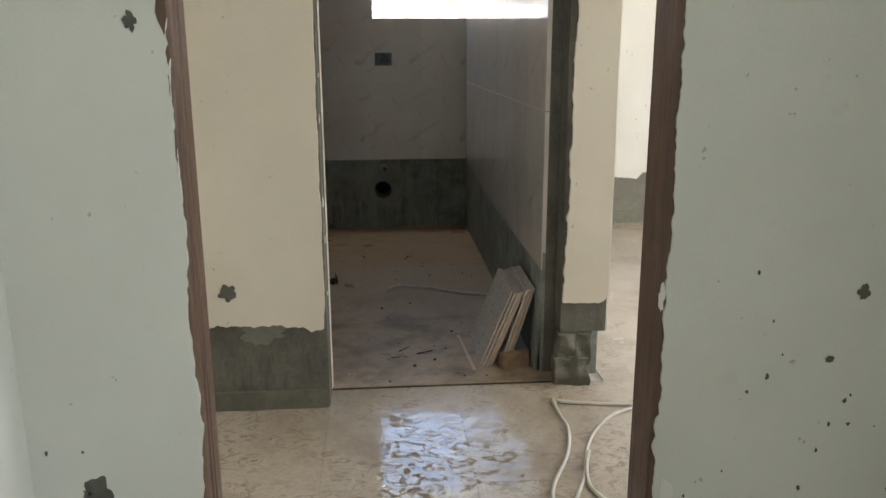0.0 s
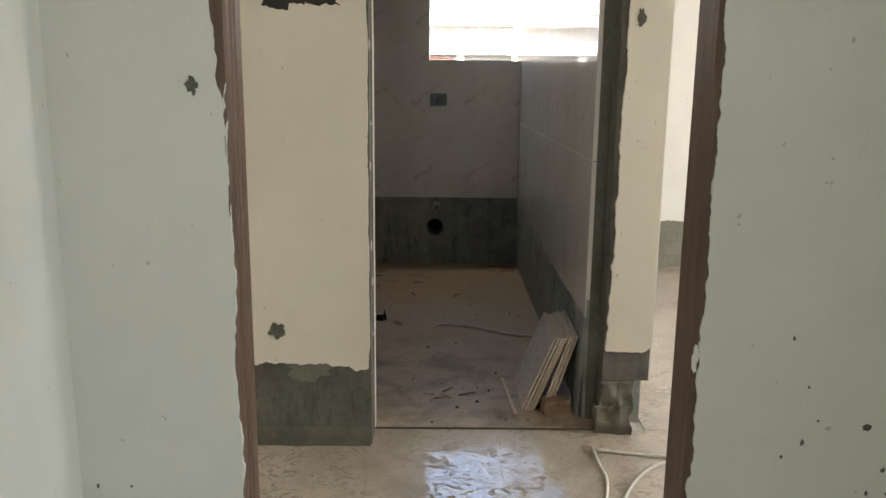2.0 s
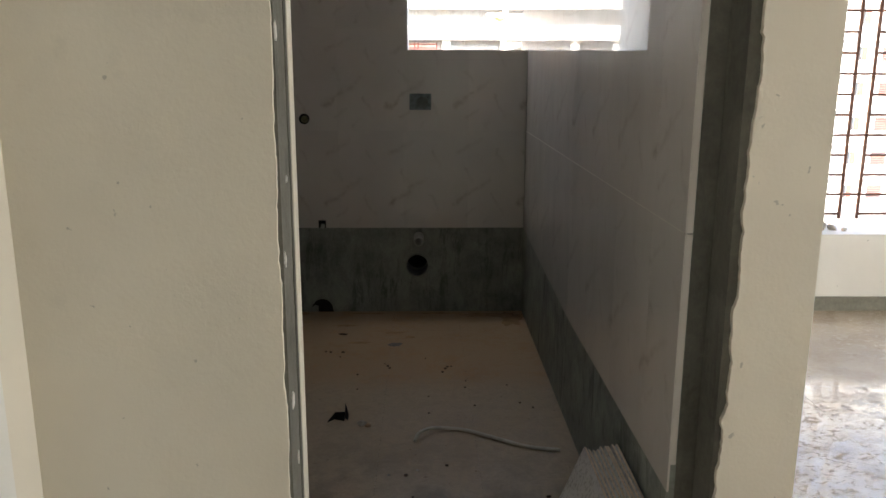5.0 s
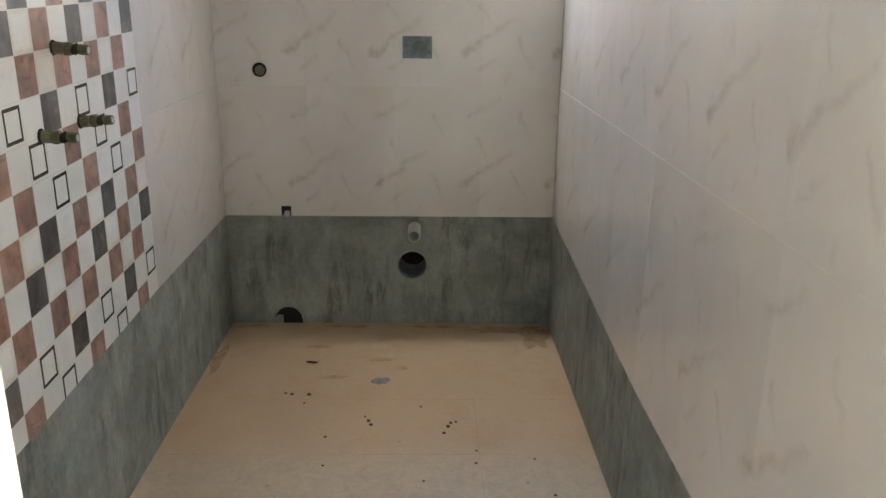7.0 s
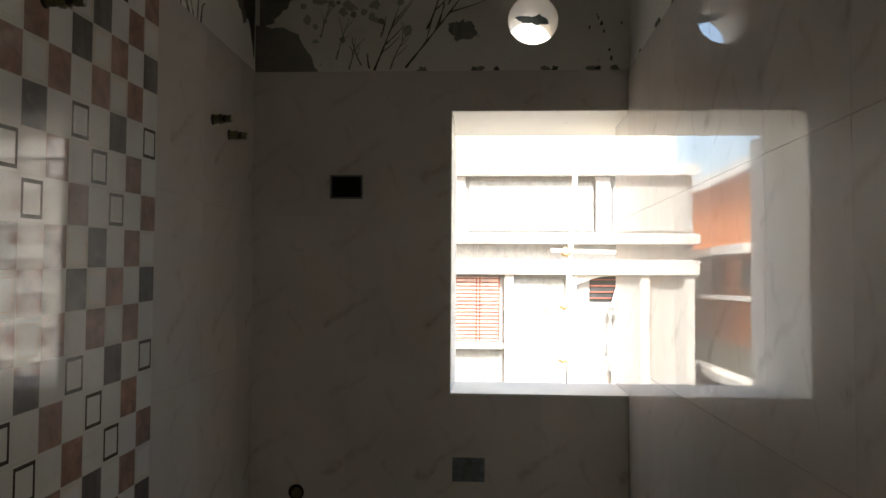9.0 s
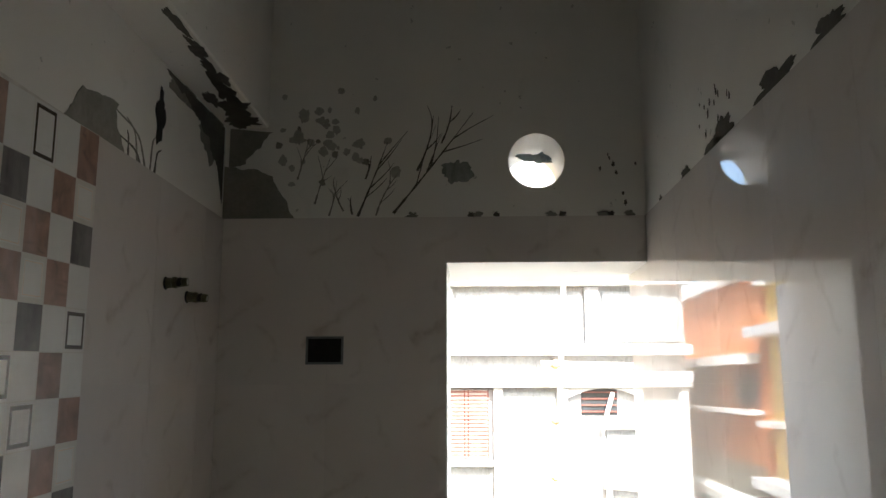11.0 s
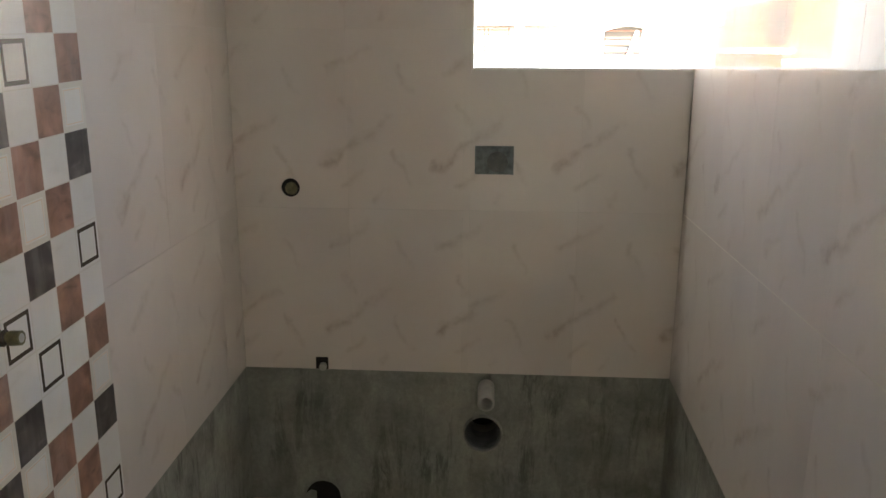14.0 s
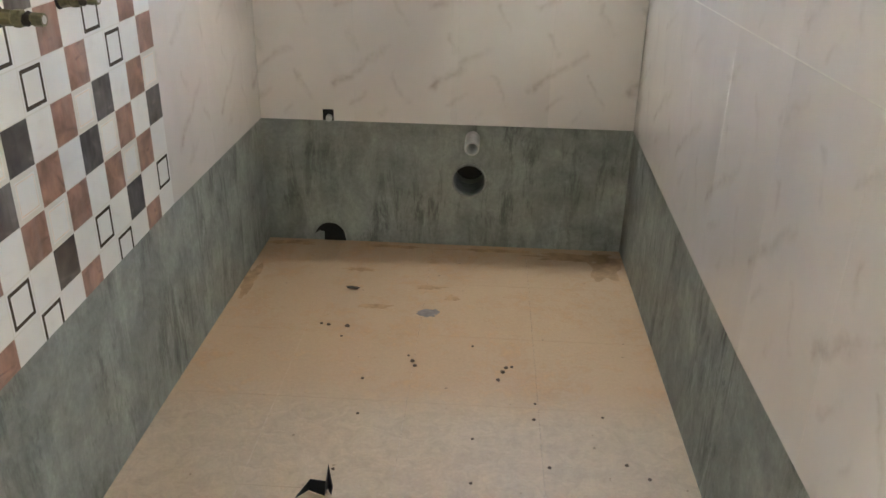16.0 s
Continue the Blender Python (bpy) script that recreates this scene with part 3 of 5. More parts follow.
structure("beam", box_bm(-0.006, DBL, 2.47, 0.116, 0.008, H, 0.004), WHITE_WASH, "mould-stained concrete beam along the bathroom wall", "beam")

# ceilings
structure("ceiling_bathroom", box_bm(-0.2, DF, H, PR, 0.27, H + 0.12), CEILING, "white plastered bathroom ceiling", "ceiling")
structure("ceiling_hall", box_bm(-0.2, AB, H + 0.002, EXT, DF, H + 0.122), CEILING, "white plastered hall ceiling", "ceiling")
structure("ceiling_living", box_bm(PR, DF, H + 0.001, EXT, 0.29, H + 0.121), CEILING, "white plastered living room ceiling", "ceiling")
structure("ceiling_room", box_bm(-0.2, -7.2, H + 0.003, EXT, AB, H + 0.123), CEILING, "white plastered ceiling of the first room", "ceiling")

# outer shell
structure("wall_room_left", box_bm(LEFT - 0.25, -7.2, -0.15, LEFT - 0.006, AY, H), CEMENT, "cement wall of the first room under pale paint", "wall")
structure("wall_hall_left", box_bm(LEFT - 0.25, AB, -0.15, HALL_LEFT, DF, H), HALL_PAINT, "cream painted end wall of the hall", "wall")
# whiter than the wall behind it: brighter light put into the colour
structure("wall_hall_lining", box_bm(HALL_LEFT, AB + 0.001, 0.0, HALL_LEFT + 0.005, -2.56, H), WHITE_WASH, "white lining, coloured for the brighter light on the hall's end wall", "wall")
# both openings are unseen, added behind the room and hall fill lamps
structure("wall_east", wall_bm(-7.2, 0.29, -0.15, H, [(-6.6, 0.7, -5.0, 2.3), (-3.3, 0.8, -2.4, 2.2)], EXT, EXT + 0.25, "y"), WHITE_WASH, "cream outer wall of the living room", "wall")
structure("wall_room_back", box_bm(-0.2, -7.3, -0.15, EXT, -7.05, H), ROOM_PAINT, "painted back wall of the first room", "wall")
# not a known wall: added out of view to dim the doorway wall's right side
structure("room_light_blocker", box_bm(1.9, -4.25, -0.01, 2.02, AY - 0.008, H), ROOM_PAINT, "added unseen wall that keeps lamp light off the doorway's right side", "wall")
structure("wall_room_front", wall_bm(-0.2, EXT, -0.15, H, [(AL - 0.036, -0.15, AR + 0.034, 2.12)], AY + 0.004, AB), CEMENT, "cement wall with the first doorway", "wall")
structure("wall_living", wall_bm(PR, EXT, -0.15, H, [(BX0, BZ0, BX1, BZ1)], 0.035, 0.29), WHITE_WASH, "whitewashed living room wall with a wide grilled window", "wall")
structure("wall_partition", box_bm(PR, PF, 0.17, PR + 0.006, 0.034, H), WHITE_WASH, "whitewashed side of the bathroom partition", "wall")

# unseen slabs added only to stop the sun entering the east openings
structure("room_sun_blocker", box_bm(EXT + 0.25, -9.0, 2.32, EXT + 1.75, -4.6, 2.42), CEMENT, "added unseen slab that keeps sun out of the first room's opening", "sunshade")
structure("hall_sun_blocker", box_bm(EXT + 0.25, -3.6, 2.22, EXT + 1.75, -1.6, 2.32), CEMENT, "added unseen slab that keeps sun out of the hall's side opening", "sunshade")

structure("wall_front_lining", wall_bm(HALL_LEFT + 0.006, EXT, 0.0, H, [(AL - 0.02, -0.1, AR + 0.02, 2.15)], AB + 0.0005, AB + 0.006), WHITE_WASH, "whitewashed hall side of the first doorway's wall", "wall")

# ---- paint coats with torn edges ----


def on_room(u, v, w):
    return (u, AY + 0.004 - w, v)


def on_hall(u, v, w):
    return (u, DF - w, v)


def on_pier(u, v, w):
    return (u, PF - w, v)


def on_room_left(u, v, w):
    return (LEFT - 0.006 + w, u, v)


def coat(name, pts, place, mat, label, thick=0.010):
    return structure(name, sheet(pts, place, thick), mat, label, "paint coat")


coat("paint_room_left_of_door", [*rag((LEFT, 0.135), (AL - 0.006, 0.125), 0.018, 0.01, 1.0), *rag((AL - 0.006, 0.125), (AL - 0.004, 1.02), 0.007, 0.007, 2.0),
     *rag((AL - 0.004, 1.02), (AL - 0.03, 1.3), 0.009, 0.007, 3.0), *rag((AL - 0.03, 1.3), (AL - 0.02, 2.16), 0.012, 0.008, 4.0), Vector((AL - 0.02, H)), Vector((LEFT, H))],
     on_room, ROOM_PAINT, "off-white paint with a torn edge beside the door frame")
coat("paint_room_right_of_door", [*rag((AR + 0.024, 0.165), (3.2, 0.14), 0.016, 0.01, 5.0), Vector((EXT, 0.14)), Vector((EXT, H)), Vector((AR + 0.008, H)),
     *rag((AR + 0.008, 2.16), (AR + 0.012, 0.4), 0.009, 0.007, 6.0), *rag((AR + 0.012, 0.4), (AR + 0.024, 0.165), 0.012, 0.007, 6.5)], on_room, ROOM_PAINT, "off-white paint flaking beside the door frame")
coat("paint_room_over_door", [Vector((AL - 0.0198, 2.16)), Vector((AR + 0.0078, 2.16)), Vector((AR + 0.0078, H)), Vector((AL - 0.0198, H))], on_room, ROOM_PAINT, "off-white paint over the door")
coat("paint_room_side", [*rag((-7.0, 0.16), (AY + 0.01, 0.17), 0.02, 0.02, 7.0), Vector((AY - 0.003, 0.17)), Vector((AY - 0.003, H)), Vector((-7.0, H))], on_room_left, ROOM_PAINT, "off-white paint above a bare cement band")
coat("paint_hall", [*rag((HALL_LEFT, 0.262), (DL - 0.012, 0.245), 0.016, 0.007, 8.0), *rag((DL - 0.012, 0.245), (DL - 0.008, 0.31), 0.007, 0.006, 9.0), *rag((DL - 0.004, 0.31), (DL - 0.004, 2.1), 0.003, 0.006, 9.5, 14),
     Vector((DL - 0.001, 2.11)), Vector((DL - 0.001, H)), Vector((HALL_LEFT, H))], on_hall, HALL_PAINT, "cream paint torn off above a bare cement band")
coat("paint_pier", [*rag((DR + 0.006, 0.268), (PR - 0.03, 0.266), 0.009, 0.007, 10.0), *rag((PR - 0.03, 0.266), (PR - 0.001, 0.285), 0.006, 0.006, 11.0), Vector((PR, 0.29)), Vector((PR, H)),
     Vector((DR + 0.02, H)), *rag((DR + 0.02, 2.1), (DR + 0.02, 1.2), 0.007, 0.007, 12.0), *rag((DR + 0.02, 1.2), (DR + 0.006, 0.268), 0.008, 0.007, 13.0)],
     on_pier, HALL_PAINT, "cream paint with a broken edge on the pier")
def on_jamb(u, v, w):
    return (DL + w, u, v)


coat("jamb_gap", [*rag((DBL - 0.046, 0.0), (DBL - 0.044, 2.09), 0.006, 0.008, 92.0), *rag((DBL - 0.029, 2.09), (DBL - 0.029, 0.0), 0.003, 0.01, 93.0)], on_jamb, MOULD_DARK, "dark open mortar gap beside the tile trim", 0.0012)
for k, (u, v, w, h) in enumerate(((DF + 0.03, 0.62, 0.016, 0.03), (DF + 0.06, 0.5, 0.008, 0.016), (DF + 0.012, 0.86, 0.01, 0.02), (DF + 0.05, 0.98, 0.006, 0.01), (DF + 0.008, 1.2, 0.012, 0.03), (DF + 0.07, 0.33, 0.006, 0.012))):
    patch_bm = sheet(blob(u, v, w, h, 400 + k, 24, 0.8), on_jamb, 0.002)
    structure("plaster_splash", patch_bm, WHITE_WASH, "white plaster splash on the bare jamb", "plaster")
structure("jamb_fill", box_bm(W + 0.0145, DB - 0.003, 0.0, DR - 0.001, DB - 0.0005, 2.1), JAMB_CEMENT, "bare cement between the tiles and the jamb", "plaster")
coat("paint_hall_over_door", [Vector((DL - 0.0008, 2.12)), Vector((DR + 0.0198, 2.12)), Vector((DR + 0.0198, H)), Vector((DL - 0.0008, H))], lambda u, v, w: (u, DF + 0.001 - w, v), HALL_PAINT, "cream paint over the bathroom door")


def stone_bm(x0, y0, z0, x1, y1, z1, seed, cuts=4, amp=0.012):
    """A block with a lumpy skin."""
    bm = bmesh.new()
    add_box(bm, x0, y0, z0, x1, y1, z1)
    bmesh.ops.subdivide_edges(bm, edges=bm.edges[:], cuts=cuts, use_grid_fill=True)
    for p in bm.verts:
        q = p.co * 28
        p.co += amp * Vector((noise.noise((q.x, q.y, q.z + seed)), noise.noise((q.x + 9, q.y, q.z + seed)), 0.5 * noise.noise((q.x, q.y + 9, q.z + seed))))
    return bm


pier_foot = structure("pier_foot", stone_bm(DR - 0.018, PF - 0.02, -0.01, PR - 0.05, PF + 0.02, 0.085, 3.0, 10, 0.016), CEMENT, "rough cement lump at the foot of the pier", "plaster")
structure("pier_foot_upper", stone_bm(DR - 0.006, PF - 0.012, 0.08, PR - 0.045, PF + 0.02, 0.165, 5.0, 10, 0.016), CEMENT, "rough cement lump at the foot of the pier", "plaster")
structure("band_ledge", stone_bm(HALL_LEFT, DF - 0.013, -0.012, DL - 0.004, DF + 0.01, 0.05, 7.0, 6, 0.006), CEMENT, "thick cement run along the wall's foot", "plaster")

# plaster losses
def patch(cx, cz, w, h, place, seed, mat, label, thick=0.012, rough=0.5):
    return tagged(link_mesh("plaster_patch", sheet(blob(cx, cz, w, h, seed, 40, rough), place, thick), mat), label, "plaster patch", "", "structure")


patch(0.185, 0.365, 0.05, 0.045, on_hall, 21.0, PATCH, "small grey cement patch in cream paint")
patch(0.128, 0.299, 0.05, 0.055, on_room, 22.0, PATCH, "small grey cement patch in off-white paint")
patch(0.28, 0.235, 0.13, 0.06, on_hall, 23.0, BAND, "pale cement smear on the bare band", 0.002)
patch(1.256, 1.288, 0.022, 0.05, on_pier, 24.0, PATCH, "grey chip in the pier's paint", 0.013)

# broken-out chase for a switch box: raised near-black sheet in place of its shade
chase = tagged(link_mesh("wall_chase", sheet([*rag((0.178, 1.300), (0.25, 1.295), 0.011, 0.003, 31.0, 13), *rag((0.25, 1.308), (0.385, 1.304), 0.013, 0.003, 31.5, 15), *rag((0.385, 1.304), (0.381, 1.36), 0.022, 0.003, 32.0, 17),
        *rag((0.381, 1.36), (0.28, 1.374), 0.016, 0.003, 33.0, 15), *rag((0.28, 1.358), (0.18, 1.37), 0.014, 0.003, 33.5, 15), *rag((0.18, 1.37), (0.178, 1.300), 0.01, 0.003, 34.0, 15)], on_hall, 0.0112), NEAR_BLACK),
        "ragged near-black sheet painted as the shaded slot broken out for a switch box", "wall chase")
rng = random.Random(5)
for i in range(14):
    u, v, s = rng.uniform(0.19, 0.365), rng.uniform(1.31, 1.352), rng.uniform(0.003, 0.008)
    bm = bmesh.new()
    bmesh.ops.create_icosphere(bm, subdivisions=1, radius=s)
    for p in bm.verts:
        p.co = Vector((u, DF - 0.0112, v)) + Vector((p.co.x * rng.uniform(0.7, 1.5), p.co.y * 0.4, p.co.z))
    part("mortar_lump", bm, (CEMENT, NEAR_BLACK, CRUMB, NEAR_BLACK)[i % 4], chase)

# ---- first door frame ----
def post(name, parent, x0, x1, inner):
    """One upright of the frame with a stepped, rounded face."""
    bm = bmesh.new()
    s = 1 if inner > 0 else -1
    a, b = (x0, x1) if s > 0 else (x1, x0)
    prof = [(a, AY - 0.002), (b - s * 0.004, AY - 0.002), (b, AY + 0.002), (b, AY + 0.022), (b - s * 0.006, AY + 0.026), (b - s * 0.006, AY + 0.034), (b, AY + 0.038),
            (b, AY + 0.05), (b - s * 0.005, AY + 0.053), (b - s * 0.005, AY + 0.058), (b, AY + 0.062), (b, AY + 0.1), (a, AY + 0.1)]
    lo, hi = [bm.verts.new((x, y, 0.0)) for x, y in prof], [bm.verts.new((x, y, 2.09)) for x, y in prof]
    for i in range(len(prof)):
        j = (i + 1) % len(prof)
        bm.faces.new((lo[i], lo[j], hi[j], hi[i]))
    bm.faces.new(lo)
    bm.faces.new(hi)
    return part(name, bm, FRAME_WOOD, parent)


door_frame = tagged(new("door_1"), "dark red-brown wooden door frame, splashed with plaster", "door frame", "", "structure")
post("frame_post", door_frame, AL - 0.036, AL, 1)
post("frame_post", door_frame, AR + 0.034, AR, -1)
part("frame_head", box_bm(AL - 0.036, AY - 0.002, 2.09, AR + 0.034, AY + 0.1, 2.15, 0.004), FRAME_WOOD, door_frame)
part("plaster_splash", sheet(blob(AR + 0.005, 0.63, 0.010, 0.05, 41.0, 30, 0.6), lambda u, v, w: (u, AY - 0.0025 - w, v), 0.003), WHITE_WASH, door_frame, "white plaster splash")
for k, (z0, z1) in enumerate(((0.74, 0.9), (0.93, 1.04), (1.06, 1.1))):
    part("plaster_splash", sheet([*rag((AL - 0.012, z0), (AL - 0.003, z0), 0.001), *rag((AL - 0.003, z0), (AL - 0.004, z1), 0.006, 0.006, 42.0 + k), *rag((AL - 0.004, z1), (AL - 0.012, z0), 0.004, 0.006, 45.0 + k)],
         lambda u, v, w: (u, AY - 0.0025 - w, v), 0.003), WHITE_WASH, door_frame, "white plaster splash")

# ---- window of the bathroom ----
structure("window_1", box_bm(WX0 + 0.005, 0.001, WZ0 - 0.02, 1.17, 0.29, WZ0 + 0.004), WHITE_WASH, "white window sill of bare cement with no sash", "window sill")
structure("window_1_lintel", box_bm(WX0 + 0.005, 0.001, WZ1 - 0.004, 1.17, 0.266, WZ1 + 0.012), WHITE_WASH, "white reveal over the bathroom window", "reveal")
structure("window_1_jamb", box_bm(WX0 - 0.012, 0.001, WZ0 - 0.01, WX0 + 0.004, 0.285, WZ1 + 0.01), WHITE_WASH, "white reveal beside the bathroom window", "reveal")

shade = structure("window_1_shade", box_bm(0.40, 0.272, WZ1 - 0.002, 1.5, 0.44, WZ1 + 0.07, 0.004), WHITE_WASH, "white concrete sunshade over the bathroom window outside", "sunshade")
structure("window_1_fin", box_bm(0.48, 0.272, WZ0 - 0.1, WX0 - 0.002, 0.56, WZ1 - 0.003, 0.004), WHITE_WASH, "white outer fin beside the bathroom window", "fin")

# ---- outside ----
structure("ground", box_bm(-900, 0.6, -11.6, 900, 1800, -11.0), GROUND, "dusty street ground far below", "ground")
opposite = thing("grey_house", 0, 16, -11, "old grey plastered house with pilasters and ledges behind scaffolding", "house")
part("wall", box_bm(-3.1, 0, 0, 9.5, 8, 15.0), FACADE, opposite)
def house_box(name, x0, z0, x1, z1, proud, mat, bev=0.01):
    return part(name, box_bm(x0, -proud, z0 + 11, x1, 0.02, z1 + 11, bev), mat, opposite)

house_box("coping", -3.2, 3.98, 9.6, 4.22, 0.28, FACADE_PALE)
house_box("ledge", -3.2, 2.42, 9.6, 2.66, 0.34, FACADE_PALE)
house_box("cornice", -3.2, 1.72, 9.6, 2.06, 0.26, FACADE_PALE)
for k in range(1, 4):
    x = -4.7 + k * 3.3
    house_box("parapet_panel", x - 1.6, 2.72, x + 1.25, 3.86, 0.06, FACADE_GREY)
    house_box("pilaster", x + 1.3, 2.66, x + 1.62, 3.98, 0.14, FACADE)
for x in (-3.1, -2.1, 1.13, 2.55, 4.4, 7.3):
    house_box("pilaster", x, -11, x + 0.2, 1.72, 0.18, FACADE_PALE)
for x0, x1 in ((1.33, 2.5), (-1.9, -0.2), (7.55, 9.4)):
    house_box("wall_panel", x0, -0.75, x1, 1.62, 0.05, FACADE_GREY)
def louvre(x, z, w, h):
    win = part("louvred_window", box_bm(x, -0.05, z + 11, x + w, 0.02, z + h + 11, 0.01), LOUVRE_PALE, opposite, "red-brown barred louvre window")
    for k in range(int(h / 0.085)):
        part("slat", box_bm(x + 0.04, -0.07, z + 11.05 + k * 0.085, x + w - 0.04, -0.05, z + 11.077 + k * 0.085), SHUTTER, win)
    for u in (0.0, 0.46, 0.54, 0.97):
        part("bar", box_bm(x + u * w, -0.075, z + 11, x + u * w + 0.03, -0.05, z + h + 11), SHUTTER, win)


for x in (0.0, 5.4):
    louvre(x, 0.2, 1.02, 1.46)
    house_box("window_ledge", x - 0.05, 0.02, x + 1.1, 0.16, 0.24, FACADE_PALE)
    house_box("wall_panel", x, -0.8, x + 1.02, 0.0, 0.04, FACADE_GREY)
    louvre(x, -4.0, 1.02, 1.6)
bm = bmesh.new()
arc = [(2.75, 1.5)] + [(2.75 + 1.65 * i / 14, 1.5 + 0.2 * math.sin(math.pi * i / 14)) for i in range(15)] + [(4.4, 1.74), (2.75, 1.74)]
v0, v1 = [bm.verts.new((x, -0.16, z + 11)) for x, z in arc], [bm.verts.new((x, 0.0, z + 11)) for x, z in arc]
bm.faces.new(v0)
for i in range(len(arc)):
    bm.faces.new((v0[i], v0[(i + 1) % len(arc)], v1[(i + 1) % len(arc)], v1[i]))
part("arch", bm, FACADE_PALE, opposite)
house_box("wall_panel", 3.6, -0.4, 4.38, 1.05, 0.04, FACADE_GREY)
dark_win = house_box("window", 3.07, 1.12, 3.86, 1.68, 0.03, PANE)
for k in range(4):
    part("window_bar", box_bm(3.07, -0.06, 12.18 + k * 0.14, 3.86, -0.03, 12.21 + k * 0.14), SHUTTER, dark_win)
part("prop", tube([(3.55, -0.3, 12.05), (3.75, -0.12, 12.6)], 0.05, 8), FACADE_PALE, dark_win)
part("drainpipe", tube([(4.3, -0.14, 11.85), (3.5, -0.14, 11.85), (3.5, -0.14, 10.9)], 0.05, 8), PVC, opposite)
part("drainpipe", tube([(3.6, -0.14, 9.0), (3.6, -0.14, 10.75), (3.5, -0.14, 10.62), (4.35, -0.14, 10.55)], 0.07, 8), PVC, opposite)
part("drainpipe", tube([(2.75, -0.12, 13.45), (4.4, -0.12, 13.45)], 0.04, 8), PVC, opposite)
part("canopy", box_bm(3.0, -0.3, 9.85, 4.4, 0.02, 9.93), FACADE_PALE, opposite)

scaffold = thing("bamboo_scaffold", 0, 14.9, -11, "bamboo scaffolding lashed with rope in front of the house", "scaffold")
for x0, x1 in ((1.9, 2.6), (3.9, 4.62), (6.9, 7.1)):
    pts = [(x0 + (x1 - x0) * i / 6 + 0.03 * math.sin(i * 2.1 + x0), 0, 15.0 * i / 6) for i in range(7)]
    part("pole", tube(smooth_line(pts, 4), 0.056, 8), BAMBOO, scaffold)
for k, z in enumerate((-0.95, -0.08, 1.06, 2.2, -2.2, -3.4)):
    part("crossbar", tube([(2.1 - 0.06 * (k % 3), -0.08, z + 11.03), (4.0, -0.08, z + 10.98), (7.6, -0.08, z + 11.0)], 0.045, 8), BAMBOO, scaffold)
    for x in (2.4, 4.42):
        bm = bmesh.new()
        bmesh.ops.create_icosphere(bm, subdivisions=1, radius=0.11)
        for p in bm.verts:
            p.co += Vector((x - 0.02 + 0.02 * (z - 1), -0.03, z + 11.0))
        part("rope_lashing", bm, ROPE, scaffold)


def block(name, x0, y0, x1, y1, top, mat, label, face, storey=3.0, bay=3.2, ledge=True, first=-11.0, win_z=0.9, win_h=1.25, sill=0.0):
    """A block of flats: storeys of windows with shutters on one face ('-y' or '+x'), ledges between them."""
    house = thing(name, 0, 0, -11, label, "building")
    part("wall", box_bm(x0, y0, 0, x1, y1, top + 11), mat, house)
    part("roof", box_bm(x0 - 0.2, y0 - 0.2, top + 11, x1 + 0.2, y1 + 0.2, top + 11.3), FACADE_WHITE, house)
    length = x1 - x0 if face == "-y" else y1 - y0
    rows, cols = int((top - first) / storey), int(length / bay)
    for j in range(rows):
        z = first + 11 + j * storey
        if ledge:
            bm = box_bm(x0, y0 - 0.35, z + storey - 0.25, x1, y0, z + storey - 0.12) if face == "-y" else box_bm(x1, y0, z + storey - 0.55, x1 + 0.5, y1, z + storey - 0.35)
            part("ledge", bm, FACADE_WHITE, house)
        if sill:
            part("sill", box_bm(x1, y0, z + sill - 0.1, x1 + 0.35, y1, z + sill), FACADE_WHITE, house)
        for i in range(cols):
            u = (i + 0.5) * bay + (0.35 if i % 2 else -0.2)
            w, h = (1.1 if i % 2 else 1.45), win_h
            if face == "-y":
                a, b = x0 + u - w / 2, x0 + u + w / 2
                win = part("window", box_bm(a, y0 - 0.06, z + 0.95, b, y0 + 0.05, z + 0.95 + h), FACADE_WHITE, house)
                if i % 2:
                    part("pane", box_bm(a + 0.08, y0 - 0.09, z + 1.03, (a + b) / 2 - 0.02, y0 - 0.05, z + 0.87 + h), PANE, win)
                    part("shutter", box_bm((a + b) / 2 + 0.02, y0 - 0.11, z + 1.03, b - 0.08, y0 - 0.05, z + 0.87 + h), SHUTTER, win)
                else:
                    part("pane", box_bm(a + 0.08, y0 - 0.085, z + 1.03, b - 0.08, y0 - 0.05, z + 0.87 + h), PANE, win)
                    for s in range(6):
                        part("slat", box_bm(a + 0.06, y0 - 0.11, z + 1.0 + s * 0.2, b - 0.06, y0 - 0.08, z + 1.1 + s * 0.2), SHUTTER, win)
            else:
                a, b = y0 + u - w / 2, y0 + u + w / 2
                win = part("window", box_bm(x1 - 0.05, a, z + win_z, x1 + 0.06, b, z + win_z + h), SHUTTER, house)
                part("pane", box_bm(x1 + 0.05, a + 0.08, z + win_z + 0.08, x1 + 0.09, b - 0.08, z + win_z - 0.08 + h), PANE, win)
    return house


white_house = thing("white_house", 0, 0, -11, "bright white house behind the grey one", "house")
part("wall", box_bm(-6, 30, 0, 6.6, 40, 26), FACADE_WHITE, white_house)
part("lower_wall", box_bm(6.6, 30.5, 0, 15, 40, 17.9), FACADE_WHITE, white_house)
part("roof", box_bm(-6.2, 29.8, 26, 6.8, 40.2, 26.3), FACADE_WHITE, white_house)
